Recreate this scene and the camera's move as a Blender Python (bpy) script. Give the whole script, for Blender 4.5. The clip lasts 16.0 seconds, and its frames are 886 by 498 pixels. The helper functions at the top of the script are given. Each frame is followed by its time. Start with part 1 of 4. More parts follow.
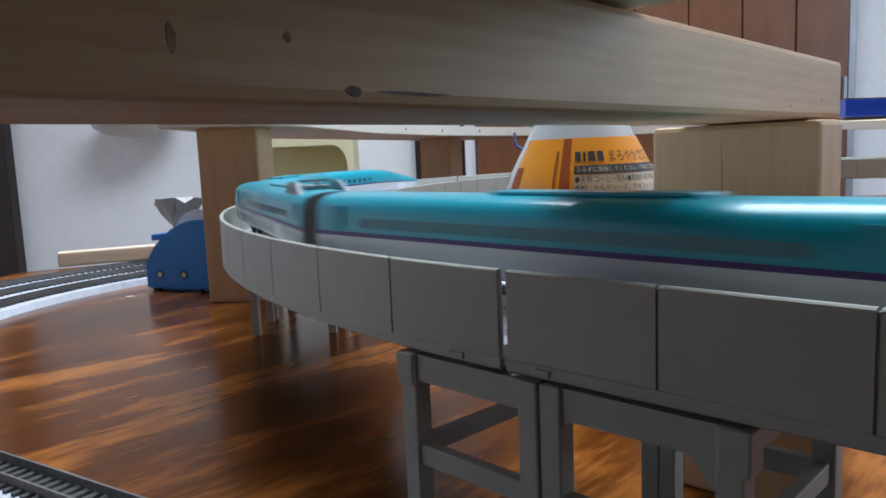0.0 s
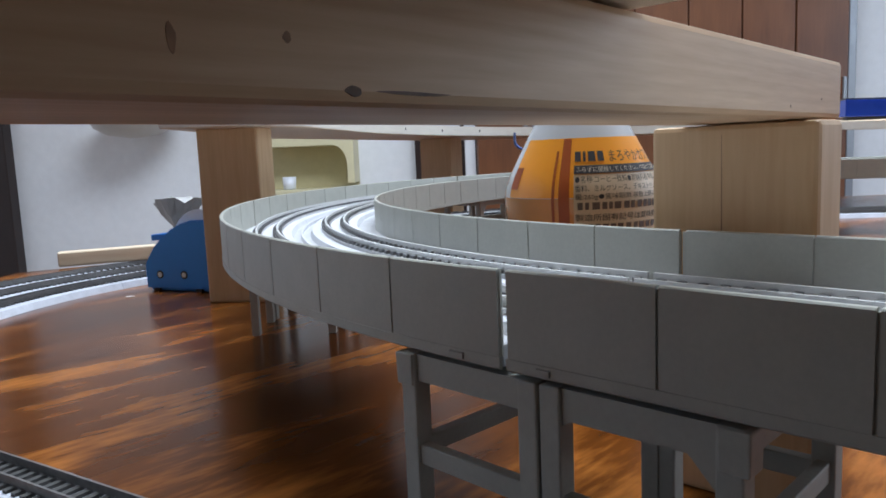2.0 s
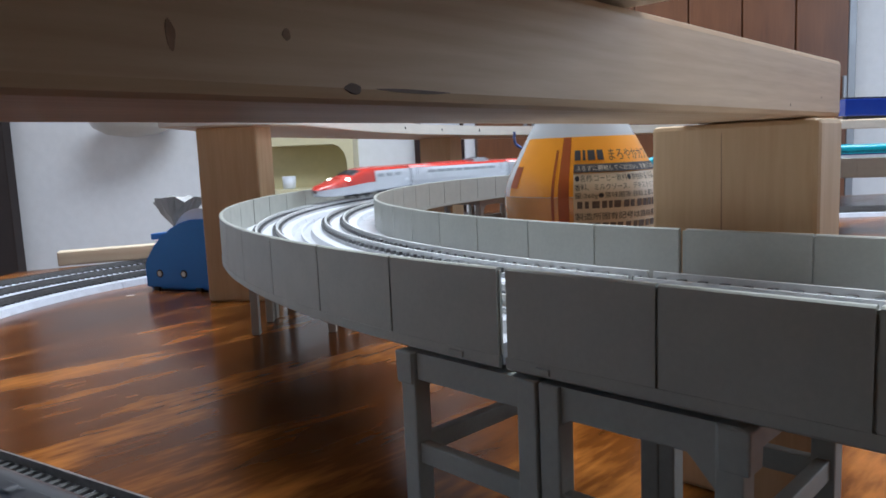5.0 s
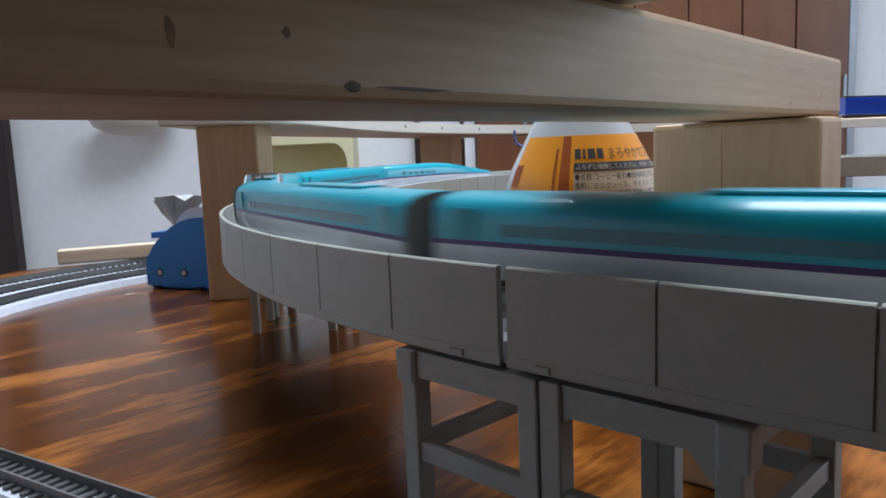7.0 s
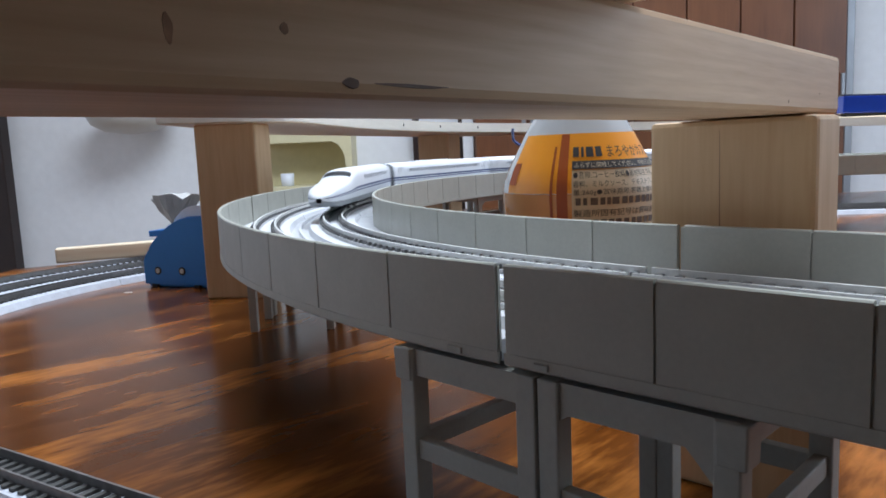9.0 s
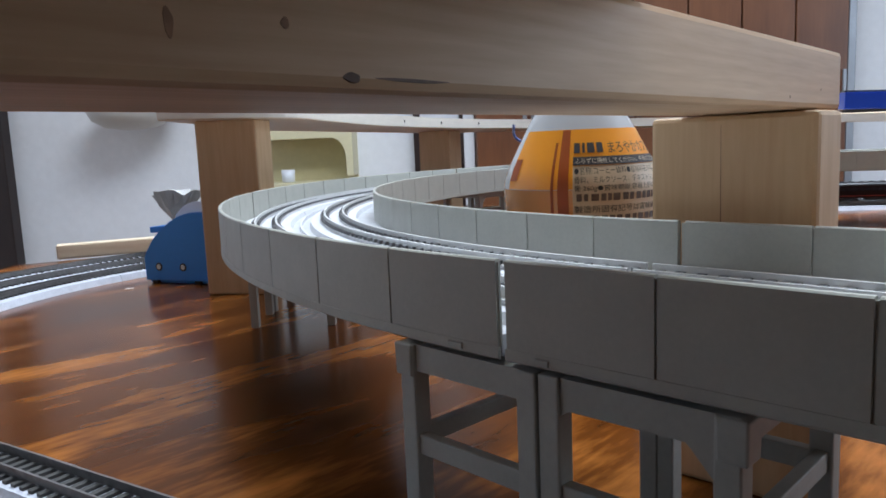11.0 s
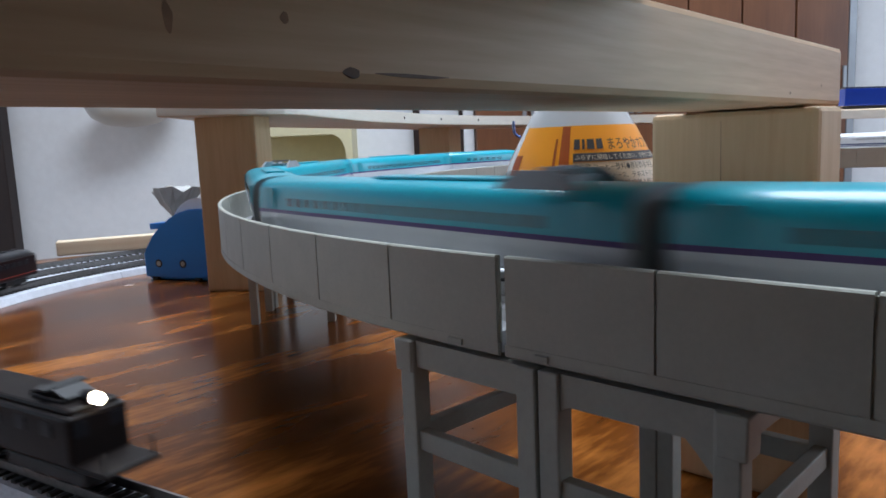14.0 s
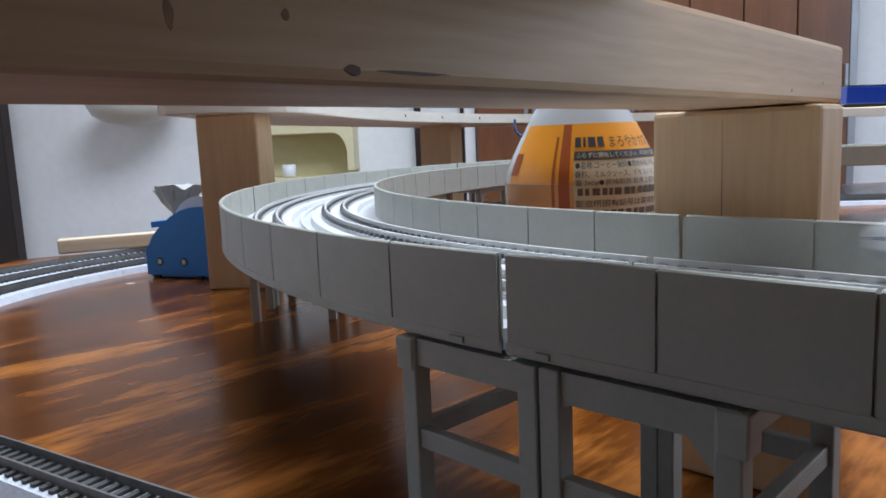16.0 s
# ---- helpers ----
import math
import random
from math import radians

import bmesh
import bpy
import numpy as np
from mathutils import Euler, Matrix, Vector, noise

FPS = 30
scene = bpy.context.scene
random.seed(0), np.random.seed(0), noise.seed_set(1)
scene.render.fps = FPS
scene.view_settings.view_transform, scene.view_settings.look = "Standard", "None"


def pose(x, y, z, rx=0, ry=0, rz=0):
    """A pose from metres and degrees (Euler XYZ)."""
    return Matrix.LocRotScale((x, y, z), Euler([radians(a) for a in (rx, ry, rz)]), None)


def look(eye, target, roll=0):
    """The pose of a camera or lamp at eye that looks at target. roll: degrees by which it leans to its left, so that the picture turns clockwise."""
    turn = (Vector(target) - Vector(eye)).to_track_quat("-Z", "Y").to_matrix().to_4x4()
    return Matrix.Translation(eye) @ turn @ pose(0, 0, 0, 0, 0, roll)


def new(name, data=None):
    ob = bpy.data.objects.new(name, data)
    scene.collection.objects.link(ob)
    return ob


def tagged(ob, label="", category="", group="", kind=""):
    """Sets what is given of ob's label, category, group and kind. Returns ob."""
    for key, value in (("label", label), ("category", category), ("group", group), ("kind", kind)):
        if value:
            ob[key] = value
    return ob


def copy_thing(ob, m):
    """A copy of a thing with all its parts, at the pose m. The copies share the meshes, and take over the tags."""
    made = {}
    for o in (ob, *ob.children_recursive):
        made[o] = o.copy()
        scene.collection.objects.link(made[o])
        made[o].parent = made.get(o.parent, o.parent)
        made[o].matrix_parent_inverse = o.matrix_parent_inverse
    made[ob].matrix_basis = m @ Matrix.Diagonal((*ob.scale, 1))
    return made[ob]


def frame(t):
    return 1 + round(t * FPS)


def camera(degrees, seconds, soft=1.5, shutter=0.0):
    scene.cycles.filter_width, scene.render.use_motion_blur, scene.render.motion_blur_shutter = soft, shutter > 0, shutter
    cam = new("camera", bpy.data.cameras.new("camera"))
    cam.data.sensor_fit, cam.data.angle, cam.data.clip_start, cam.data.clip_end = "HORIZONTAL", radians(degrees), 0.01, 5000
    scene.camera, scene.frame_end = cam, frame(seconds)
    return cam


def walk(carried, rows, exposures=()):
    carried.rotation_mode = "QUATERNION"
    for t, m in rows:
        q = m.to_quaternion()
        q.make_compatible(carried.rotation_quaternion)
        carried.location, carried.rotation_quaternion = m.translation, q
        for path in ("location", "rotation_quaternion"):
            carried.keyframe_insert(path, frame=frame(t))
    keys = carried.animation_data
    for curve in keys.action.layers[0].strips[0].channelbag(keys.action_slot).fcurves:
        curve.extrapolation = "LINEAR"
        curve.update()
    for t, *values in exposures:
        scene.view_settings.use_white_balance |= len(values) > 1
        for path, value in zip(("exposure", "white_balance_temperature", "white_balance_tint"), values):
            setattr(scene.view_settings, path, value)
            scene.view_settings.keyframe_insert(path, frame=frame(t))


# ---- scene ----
PITCH, ROLL = 7.329, -2.445
EYE_Z = 0.100


def aim(t, tilt, sink, yaw=0.0):
    """The camera slowly nods forward: tilt and yaw in degrees, sink in metres."""
    p, y = radians(PITCH + tilt), radians(yaw)
    eye = Vector((0, 0, EYE_Z - sink))
    return (t, look(eye, eye + Vector((math.sin(y) * math.cos(p), math.cos(y) * math.cos(p), -math.sin(p))), ROLL))


cam = camera(61.92, 16.0, 1.7, 0.26)
walk(cam, [aim(0.0, 0.0, 0.0, 0.03), aim(2.5, 0.0, 0.0, 0.04), aim(4.0, 0.03, 0.0001, 0.06), aim(6.5, 0.12, 0.00022, 0.04),
           aim(7.5, 0.18, 0.0003, 0.05), aim(9.0, 0.27, 0.00042, 0.17), aim(11.5, 0.62, 0.0006, 0.08), aim(12.5, 0.72, 0.00065, 0.1),
           aim(14.0, 0.80, 0.0007, 0.09), aim(15.0, 0.88, 0.00074, 0.06), aim(16.0, 0.93, 0.0008, 0.0)], [(0.0, -0.05, 5980, 11.5), (16.0, 0.0, 5980, 11.5)])

# ---- light: daylight through the window of the room, and an added overhead light ----
world = bpy.data.worlds.new("sky")
scene.world = world
world.use_nodes = True
wn = world.node_tree
sky = wn.nodes.new("ShaderNodeTexSky")
sky.sky_type, sky.sun_disc, sky.sun_elevation, sky.sun_rotation = "NISHITA", False, radians(40), radians(200)
wn.links.new(sky.outputs[0], wn.nodes["Background"].inputs[0])
wn.nodes["Background"].inputs[1].default_value = 0.15


def area_lamp(name, m, sx, sy, watts, color):
    d = bpy.data.lights.new(name, "AREA")
    d.shape, d.size, d.size_y, d.energy, d.color = "RECTANGLE", sx, sy, watts, color
    ob = new(name, d)
    ob.matrix_world = m
    return ob


# sky light in the near window's opening; an unseen overhead light added for brightness
area_lamp("window_light", look((2.98, 0.75, 0.80), (0.0, 0.55, 0.10)), 1.7, 1.2, 26, (0.76, 0.88, 1.0))
area_lamp("added_overhead_light", look((0.28, 0.95, 1.66), (0.28, 0.95, 0.0)), 1.6, 1.2, 74, (0.86, 0.94, 1.0))

# ---- materials ----


def material(name, color, rough=0.5, metal=0.0, grain=0.0, scale=200.0, stretch=(1, 1, 1), bump=0.0, second=None, spec=0.5, coat=0.0, random_tone=0.0, coat_rough=0.1):
    """Principled surface: colour mixed with a second tone by two noises, with bump and roughness variation."""
    m = bpy.data.materials.new(name)
    m.use_nodes = True
    nt = m.node_tree
    N, L = nt.nodes, nt.links
    b = N["Principled BSDF"]
    b.inputs["Base Color"].default_value = (*color, 1)
    b.inputs["Roughness"].default_value = rough
    b.inputs["Metallic"].default_value = metal
    b.inputs["Specular IOR Level"].default_value = spec
    b.inputs["Coat Weight"].default_value = coat
    b.inputs["Coat Roughness"].default_value = coat_rough
    co = N.new("ShaderNodeTexCoord")
    mp = N.new("ShaderNodeMapping")
    mp.inputs["Scale"].default_value = stretch
    L.new(co.outputs["Object"], mp.inputs[0])
    n1, n2 = N.new("ShaderNodeTexNoise"), N.new("ShaderNodeTexNoise")
    n1.inputs["Scale"].default_value, n2.inputs["Scale"].default_value = scale, scale * 0.13
    n1.inputs["Detail"].default_value = n2.inputs["Detail"].default_value = 5
    L.new(mp.outputs[0], n1.inputs[0]), L.new(mp.outputs[0], n2.inputs[0])
    add = N.new("ShaderNodeMath")
    add.operation = "ADD"
    L.new(n1.outputs[0], add.inputs[0]), L.new(n2.outputs[0], add.inputs[1])
    rng = N.new("ShaderNodeMapRange")
    rng.inputs[1].default_value, rng.inputs[2].default_value = 0.75, 1.25
    L.new(add.outputs[0], rng.inputs[0])
    mix = N.new("ShaderNodeMix")
    mix.data_type = "RGBA"
    sec = second or tuple(c * (1 - grain) for c in color)
    mix.inputs[6].default_value, mix.inputs[7].default_value = (*color, 1), (*sec, 1)
    L.new(rng.outputs[0], mix.inputs[0])
    out = mix.outputs[2]
    if random_tone:
        info, hsv, rr = N.new("ShaderNodeObjectInfo"), N.new("ShaderNodeHueSaturation"), N.new("ShaderNodeMapRange")
        rr.inputs[3].default_value, rr.inputs[4].default_value = 1 - random_tone, 1 + random_tone
        L.new(info.outputs["Random"], rr.inputs[0]), L.new(rr.outputs[0], hsv.inputs["Value"]), L.new(out, hsv.inputs["Color"])
        out = hsv.outputs[0]
    L.new(out, b.inputs["Base Color"])
    r2 = N.new("ShaderNodeMapRange")
    r2.inputs[3].default_value, r2.inputs[4].default_value = max(0.02, rough - 0.08), min(1, rough + 0.08)
    L.new(n2.outputs[0], r2.inputs[0]), L.new(r2.outputs[0], b.inputs["Roughness"])
    if bump:
        bp = N.new("ShaderNodeBump")
        bp.inputs["Strength"].default_value, bp.inputs["Distance"].default_value = bump, 0.0006
        L.new(n1.outputs[0], bp.inputs["Height"]), L.new(bp.outputs[0], b.inputs["Normal"])
    return m


def timber(name, light, dark, along, scale=60.0, rough=0.55, spread=12.0, ring_weight=0.2):
    """Sawn pine: grain lines drawn out along one axis, with a broad tone change and fine fibre bump."""
    m = bpy.data.materials.new(name)
    m.use_nodes = True
    N, L = m.node_tree.nodes, m.node_tree.links
    b = N["Principled BSDF"]
    b.inputs["Roughness"].default_value = rough
    co, mp = N.new("ShaderNodeTexCoord"), N.new("ShaderNodeMapping")
    mp.inputs["Scale"].default_value = [1.0 / spread if i == along else 1.0 for i in range(3)]
    L.new(co.outputs["Object"], mp.inputs[0])
    fine, broad, wave = N.new("ShaderNodeTexNoise"), N.new("ShaderNodeTexNoise"), N.new("ShaderNodeTexWave")
    fine.inputs["Scale"].default_value, fine.inputs["Detail"].default_value = scale * 14, 6
    broad.inputs["Scale"].default_value, broad.inputs["Detail"].default_value = scale * 1.4, 4
    wave.wave_type, wave.bands_direction = "RINGS", "XYZ"[along]
    wave.inputs["Scale"].default_value, wave.inputs["Distortion"].default_value, wave.inputs["Detail"].default_value, wave.inputs["Detail Scale"].default_value = scale * 1.6, 3.5, 3, 1.2
    for n in (fine, broad, wave):
        L.new(mp.outputs[0], n.inputs["Vector"])
    m1, m2, m3 = (N.new("ShaderNodeMath") for _ in range(3))
    m1.operation = m2.operation = m3.operation = "MULTIPLY_ADD"
    m1.inputs[1].default_value, m1.inputs[2].default_value = ring_weight, 0.08
    m2.inputs[1].default_value, m3.inputs[1].default_value = 0.35, 0.55
    L.new(wave.outputs["Fac"], m1.inputs[0])
    L.new(fine.outputs[0], m2.inputs[0]), L.new(m1.outputs[0], m2.inputs[2])
    L.new(broad.outputs[0], m3.inputs[0]), L.new(m2.outputs[0], m3.inputs[2])
    ramp = N.new("ShaderNodeValToRGB")
    ramp.color_ramp.elements[0].position, ramp.color_ramp.elements[1].position = 0.3, 0.85
    ramp.color_ramp.elements[0].color, ramp.color_ramp.elements[1].color = (*light, 1), (*dark, 1)
    L.new(m3.outputs[0], ramp.inputs[0]), L.new(ramp.outputs[0], b.inputs["Base Color"])
    bp = N.new("ShaderNodeBump")
    bp.inputs["Strength"].default_value, bp.inputs["Distance"].default_value = 0.25, 0.0004
    L.new(m3.outputs[0], bp.inputs["Height"]), L.new(bp.outputs[0], b.inputs["Normal"])
    return m


def stained_top(name):
    """Dark stained, varnished table: streaky dark and rusty brown bands under a glossy coat."""
    m = bpy.data.materials.new(name)
    m.use_nodes = True
    N, L = m.node_tree.nodes, m.node_tree.links
    b = N["Principled BSDF"]
    co, mp, mp2 = N.new("ShaderNodeTexCoord"), N.new("ShaderNodeMapping"), N.new("ShaderNodeMapping")
    turn = N.new("ShaderNodeMapping")
    turn.inputs["Rotation"].default_value = (0, 0, radians(-45))
    L.new(co.outputs["Object"], turn.inputs[0])
    L.new(turn.outputs[0], mp.inputs[0]), L.new(turn.outputs[0], mp2.inputs[0])
    mp.inputs["Scale"].default_value, mp2.inputs["Scale"].default_value = (9, 30, 20), (60, 300, 100)
    a, c = N.new("ShaderNodeTexNoise"), N.new("ShaderNodeTexNoise")
    a.inputs["Scale"].default_value = c.inputs["Scale"].default_value = 1
    a.inputs["Detail"].default_value, c.inputs["Detail"].default_value = 6, 4
    a.inputs["Distortion"].default_value = 0.25
    L.new(mp.outputs[0], a.inputs[0]), L.new(mp2.outputs[0], c.inputs[0])
    s = N.new("ShaderNodeMath")
    s.operation = "MULTIPLY_ADD"
    s.inputs[1].default_value = 0.26
    L.new(c.outputs[0], s.inputs[0]), L.new(a.outputs[0], s.inputs[2])
    ramp = N.new("ShaderNodeValToRGB")
    e = ramp.color_ramp.elements
    e[0].position, e[0].color = 0.30, (0.014, 0.0046, 0.0016, 1)
    e[1].position, e[1].color = 1.0, (0.58, 0.205, 0.037, 1)
    mid = e.new(0.63)
    mid.color = (0.100, 0.030, 0.0052, 1)
    L.new(s.outputs[0], ramp.inputs[0]), L.new(ramp.outputs[0], b.inputs["Base Color"])
    r = N.new("ShaderNodeMapRange")
    r.inputs[3].default_value, r.inputs[4].default_value = 0.14, 0.26
    L.new(a.outputs[0], r.inputs[0]), L.new(r.outputs[0], b.inputs["Roughness"])
    b.inputs["Specular IOR Level"].default_value = 0.15
    bp = N.new("ShaderNodeBump")
    bp.inputs["Strength"].default_value, bp.inputs["Distance"].default_value = 0.16, 0.0005
    L.new(s.outputs[0], bp.inputs["Height"]), L.new(bp.outputs[0], b.inputs["Normal"])
    return m


def glow(name, color, strength):
    m = bpy.data.materials.new(name)
    m.use_nodes = True
    b = m.node_tree.nodes["Principled BSDF"]
    b.inputs["Emission Color"].default_value = (*color, 1)
    b.inputs["Emission Strength"].default_value = strength
    return m


GREY_PLASTIC = material("viaduct_grey_plastic", (0.41, 0.405, 0.350), 0.42, grain=0.08, scale=900, bump=0.04, random_tone=0.03)
DECK_PLASTIC = material("viaduct_deck_plastic", (0.58, 0.59, 0.61), 0.38, grain=0.1, scale=600, bump=0.04)
SLAB = material("pale_slab_plastic", (0.70, 0.71, 0.74), 0.4, grain=0.08, scale=700, bump=0.03)
RAIL_BED = material("rail_strip_grey", (0.56, 0.56, 0.56), 0.55, grain=0.25, scale=700, bump=0.1)
# rail clips: the shade of the gaps between them is put into their colour
FASTENER = material("rail_fastener_gap_shade", (0.13, 0.13, 0.13), 0.6, grain=0.2, scale=500)
RAIL = material("nickel_rail", (0.74, 0.74, 0.72), 0.42, 0.25, grain=0.15, scale=400)
PIER_PLASTIC = material("pier_grey_plastic", (0.37, 0.368, 0.320), 0.45, grain=0.1, scale=700, bump=0.05)
TABLE = stained_top("stained_table_wood")
PINE_X = timber("pine_along_x", (0.70, 0.495, 0.300), (0.42, 0.24, 0.12), 0, scale=70, spread=16, ring_weight=0.07)
PINE_Z = timber("pine_along_z", (0.70, 0.50, 0.29), (0.50, 0.31, 0.155), 2, scale=45, spread=14, ring_weight=0.12)
PALE_PINE = timber("pale_planed_pine", (0.74, 0.62, 0.46), (0.62, 0.47, 0.32), 0, scale=40)
WALL_WHITE = material("white_wallpaper", (0.80, 0.81, 0.83), 0.8, grain=0.06, scale=250, bump=0.25)
CEILING_WHITE = material("white_ceiling_board", (0.8, 0.8, 0.78), 0.85, grain=0.05, scale=120, bump=0.1)
FLOOR_WOOD = timber("room_floor_wood", (0.32, 0.18, 0.09), (0.16, 0.08, 0.04), 0, scale=8)
CABINET = timber("brown_cabinet_wood", (0.20, 0.078, 0.031), (0.11, 0.040, 0.016), 2, scale=9, rough=0.4)
DARK_FRAME = material("dark_door_frame", (0.022, 0.011, 0.009), 0.4, grain=0.3, scale=60)
BLUE_PLASTIC = material("blue_plastic", (0.010, 0.19, 0.58), 0.35, grain=0.06, scale=300, bump=0.03)
CREAM = material("cream_plastic", (0.66, 0.60, 0.38), 0.5, grain=0.06, scale=60)

# ---- mesh helpers ----


def part(name, bm, mat, parent=None, label="", smooth=False):
    me = bpy.data.meshes.new(name)
    bmesh.ops.recalc_face_normals(bm, faces=bm.faces)
    for f in bm.faces:
        f.smooth = smooth
    bm.to_mesh(me)
    bm.free()
    me.materials.append(mat)
    ob = new(name, me)
    if parent:
        ob.parent = parent
    if label:
        ob["label"] = label
    return ob


def thing(name, label, category, m=None, group="", kind=""):
    ob = new(name)
    ob.empty_display_size = 0.01
    if m is not None:
        ob.matrix_world = m
    return tagged(ob, label, category, group, kind)


def add_box(bm, c, size, m=None, bevel=0.0, taper=1.0):
    """Box of that size round c; taper narrows the foot."""
    vs = []
    for z in (-0.5, 0.5):
        k = taper if z < 0 else 1.0
        for x, y in ((-0.5, -0.5), (0.5, -0.5), (0.5, 0.5), (-0.5, 0.5)):
            v = Vector((c[0] + x * size[0] * k, c[1] + y * size[1] * k, c[2] + z * size[2]))
            vs.append(bm.verts.new(m @ v if m is not None else v))
    fs = [bm.faces.new([vs[i] for i in q]) for q in ((3, 2, 1, 0), (4, 5, 6, 7), (0, 1, 5, 4), (1, 2, 6, 5), (2, 3, 7, 6), (3, 0, 4, 7))]
    if bevel:
        es = list({e for f in fs for e in f.edges})
        bmesh.ops.bevel(bm, geom=es, offset=bevel, segments=2, affect="EDGES", profile=0.5)
    return bm


def box(c, size, m=None, bevel=0.0, taper=1.0):
    return add_box(bmesh.new(), c, size, m, bevel, taper)


def add_loft(bm, rings, closed=True, caps=True):
    """Skin over rings of points."""
    vr = [[bm.verts.new(p) for p in ring] for ring in rings]
    n = len(vr[0])
    for a, b in zip(vr, vr[1:]):
        for i in range(n if closed else n - 1):
            bm.faces.new((a[i], a[(i + 1) % n], b[(i + 1) % n], b[i]))
    if caps:
        bm.faces.new(vr[0][::-1]), bm.faces.new(vr[-1])
    return bm


def add_cyl(bm, a, b, r0, r1=None, n=16):
    """Round bar from a to b."""
    a, b = Vector(a), Vector(b)
    q = (b - a).to_track_quat("Z", "Y")
    r1 = r0 if r1 is None else r1
    ring = lambda o, r: [o + q @ Vector((r * math.cos(2 * math.pi * i / n), r * math.sin(2 * math.pi * i / n), 0)) for i in range(n)]
    return add_loft(bm, [ring(a, r0), ring(b, r1)])


def add_lathe(bm, profile, n=48, c=(0, 0)):
    """Turned body: (radius, height) pairs."""
    rings = [[(c[0] + r * math.cos(2 * math.pi * i / n), c[1] + r * math.sin(2 * math.pi * i / n), z) for i in range(n)] for r, z in profile]
    return add_loft(bm, rings)


# ---- plan of the viaduct: an oval; s runs along a track in the sense of travel, 0 at the joint between curve and near straight ----
CX, CY = 0.2990, 0.4317
R_OUT, R_IN = 0.4100, 0.3355
TRACK_OUTER, TRACK_INNER = 0.3907, 0.3577
A0 = radians(-134.587)
STRAIGHT = 32 * 0.0318
WALL_TOP, WALL_FOOT, RAIL_TOP, UNDER = 0.0776, 0.0603, 0.0688, 0.0572
DIR = Vector((-math.sin(A0), math.cos(A0), 0))
C1 = Vector((CX, CY, 0))
C2 = C1 + DIR * STRAIGHT


def lap(r):
    return 2 * math.pi * r + 2 * STRAIGHT


def on_oval(r, s):
    """Place and heading (radians) at s on the oval of end radius r."""
    s = (s + math.pi * r) % lap(r) - math.pi * r
    if s < 0:
        a = A0 + s / r
        return C1 + Vector((r * math.cos(a), r * math.sin(a), 0)), a + math.pi / 2
    if s < STRAIGHT:
        return C1 + Vector((r * math.cos(A0), r * math.sin(A0), 0)) + DIR * s, A0 + math.pi / 2
    s -= STRAIGHT
    if s < math.pi * r:
        a = A0 + s / r
        return C2 + Vector((r * math.cos(a), r * math.sin(a), 0)), a + math.pi / 2
    s -= math.pi * r
    a = A0 + math.pi
    return C2 + Vector((r * math.cos(a), r * math.sin(a), 0)) - DIR * s, a + math.pi / 2


def oval_frac(u, r):
    """Place for u: u<0 angle in degrees back along the curve, 0..STRAIGHT metres along the straight."""
    if u < 0:
        a = A0 + radians(u)
        return C1 + Vector((r * math.cos(a), r * math.sin(a), 0))
    return C1 + Vector((r * math.cos(A0), r * math.sin(A0), 0)) + DIR * u

# ---- the room ----
def wall(name, c, size, mat=WALL_WHITE, label="white papered room wall"):
    return tagged(part(name, box(c, size), mat), label, "wall", kind="structure")


TABLE_H = 0.70
tagged(part("floor", box((0.5, 0.6, -TABLE_H - 0.05), (5.4, 6.0, 0.1)), FLOOR_WOOD), "brown wooden room floor under the table", "floor", kind="structure")
tagged(part("ceiling", box((0.5, 0.6, 1.75), (5.4, 6.0, 0.1)), CEILING_WHITE), "white flat ceiling of the room", "ceiling", kind="structure")
wall("wall_north", (0.5, 2.95, 0.5), (5.4, 0.1, 2.6))


def wall_with_window(name, x_axis, c, length, w0, w1, z0, z1):
    """Wall with one opening, in four pieces joined to one body. x_axis: the wall runs along x."""
    bm = bmesh.new()
    lo, hi, zb, zt = -length / 2, length / 2, -0.8, 1.8

    def piece(a, b, za, zc):
        ctr, sz = ((a + b) / 2, (za + zc) / 2), (b - a, zc - za)
        if x_axis:
            add_box(bm, (c[0] + ctr[0], c[1], ctr[1]), (sz[0], 0.1, sz[1]))
        else:
            add_box(bm, (c[0], c[1] + ctr[0], ctr[1]), (0.1, sz[0], sz[1]))
    piece(lo, w0, zb, zt), piece(w1, hi, zb, zt), piece(w0, w1, zb, z0), piece(w0, w1, z1, zt)
    return tagged(part(name, bm, WALL_WHITE), "white papered room wall with a window opening", "wall", kind="structure")


wall_with_window("wall_east", False, (3.05, 0.6), 4.8, -0.75, 1.05, 0.15, 1.45)
wall_with_window("wall_west", False, (-2.05, 0.6), 4.8, -0.65, 0.95, 0.15, 1.45)
# unseen wall behind the camera, given dark wood to cut the fill light
wall("wall_south", (0.5, -2.25, 0.5), (5.4, 0.1, 2.6), CABINET, "unseen brown room wall, added dark to cut bounced light")

# ---- the table ----
bm = bmesh.new()
edge = [(-0.43, 0.735), (-0.43, -1.30), (1.75, -1.30), (1.75, 1.25), (-0.255, 1.25), (-0.255, 0.812)]
add_loft(bm, [[(x, y, z) for x, y in edge] for z in (-0.035, 0.0)])
bmesh.ops.bevel(bm, geom=list(bm.edges), offset=0.002, segments=2, affect="EDGES")
tagged(part("table_top", bm, TABLE), "dark stained and varnished wooden layout table top", "table", kind="structure")
for x, y in ((-0.36, -1.2), (1.66, -1.2), (-0.19, 1.16), (1.66, 1.16)):
    tagged(part("table_leg", box((x, y, -0.3675), (0.06, 0.06, 0.665), bevel=0.003), TABLE), "dark stained square table leg", "table leg", "table legs", "structure")

# ---- viaduct ----


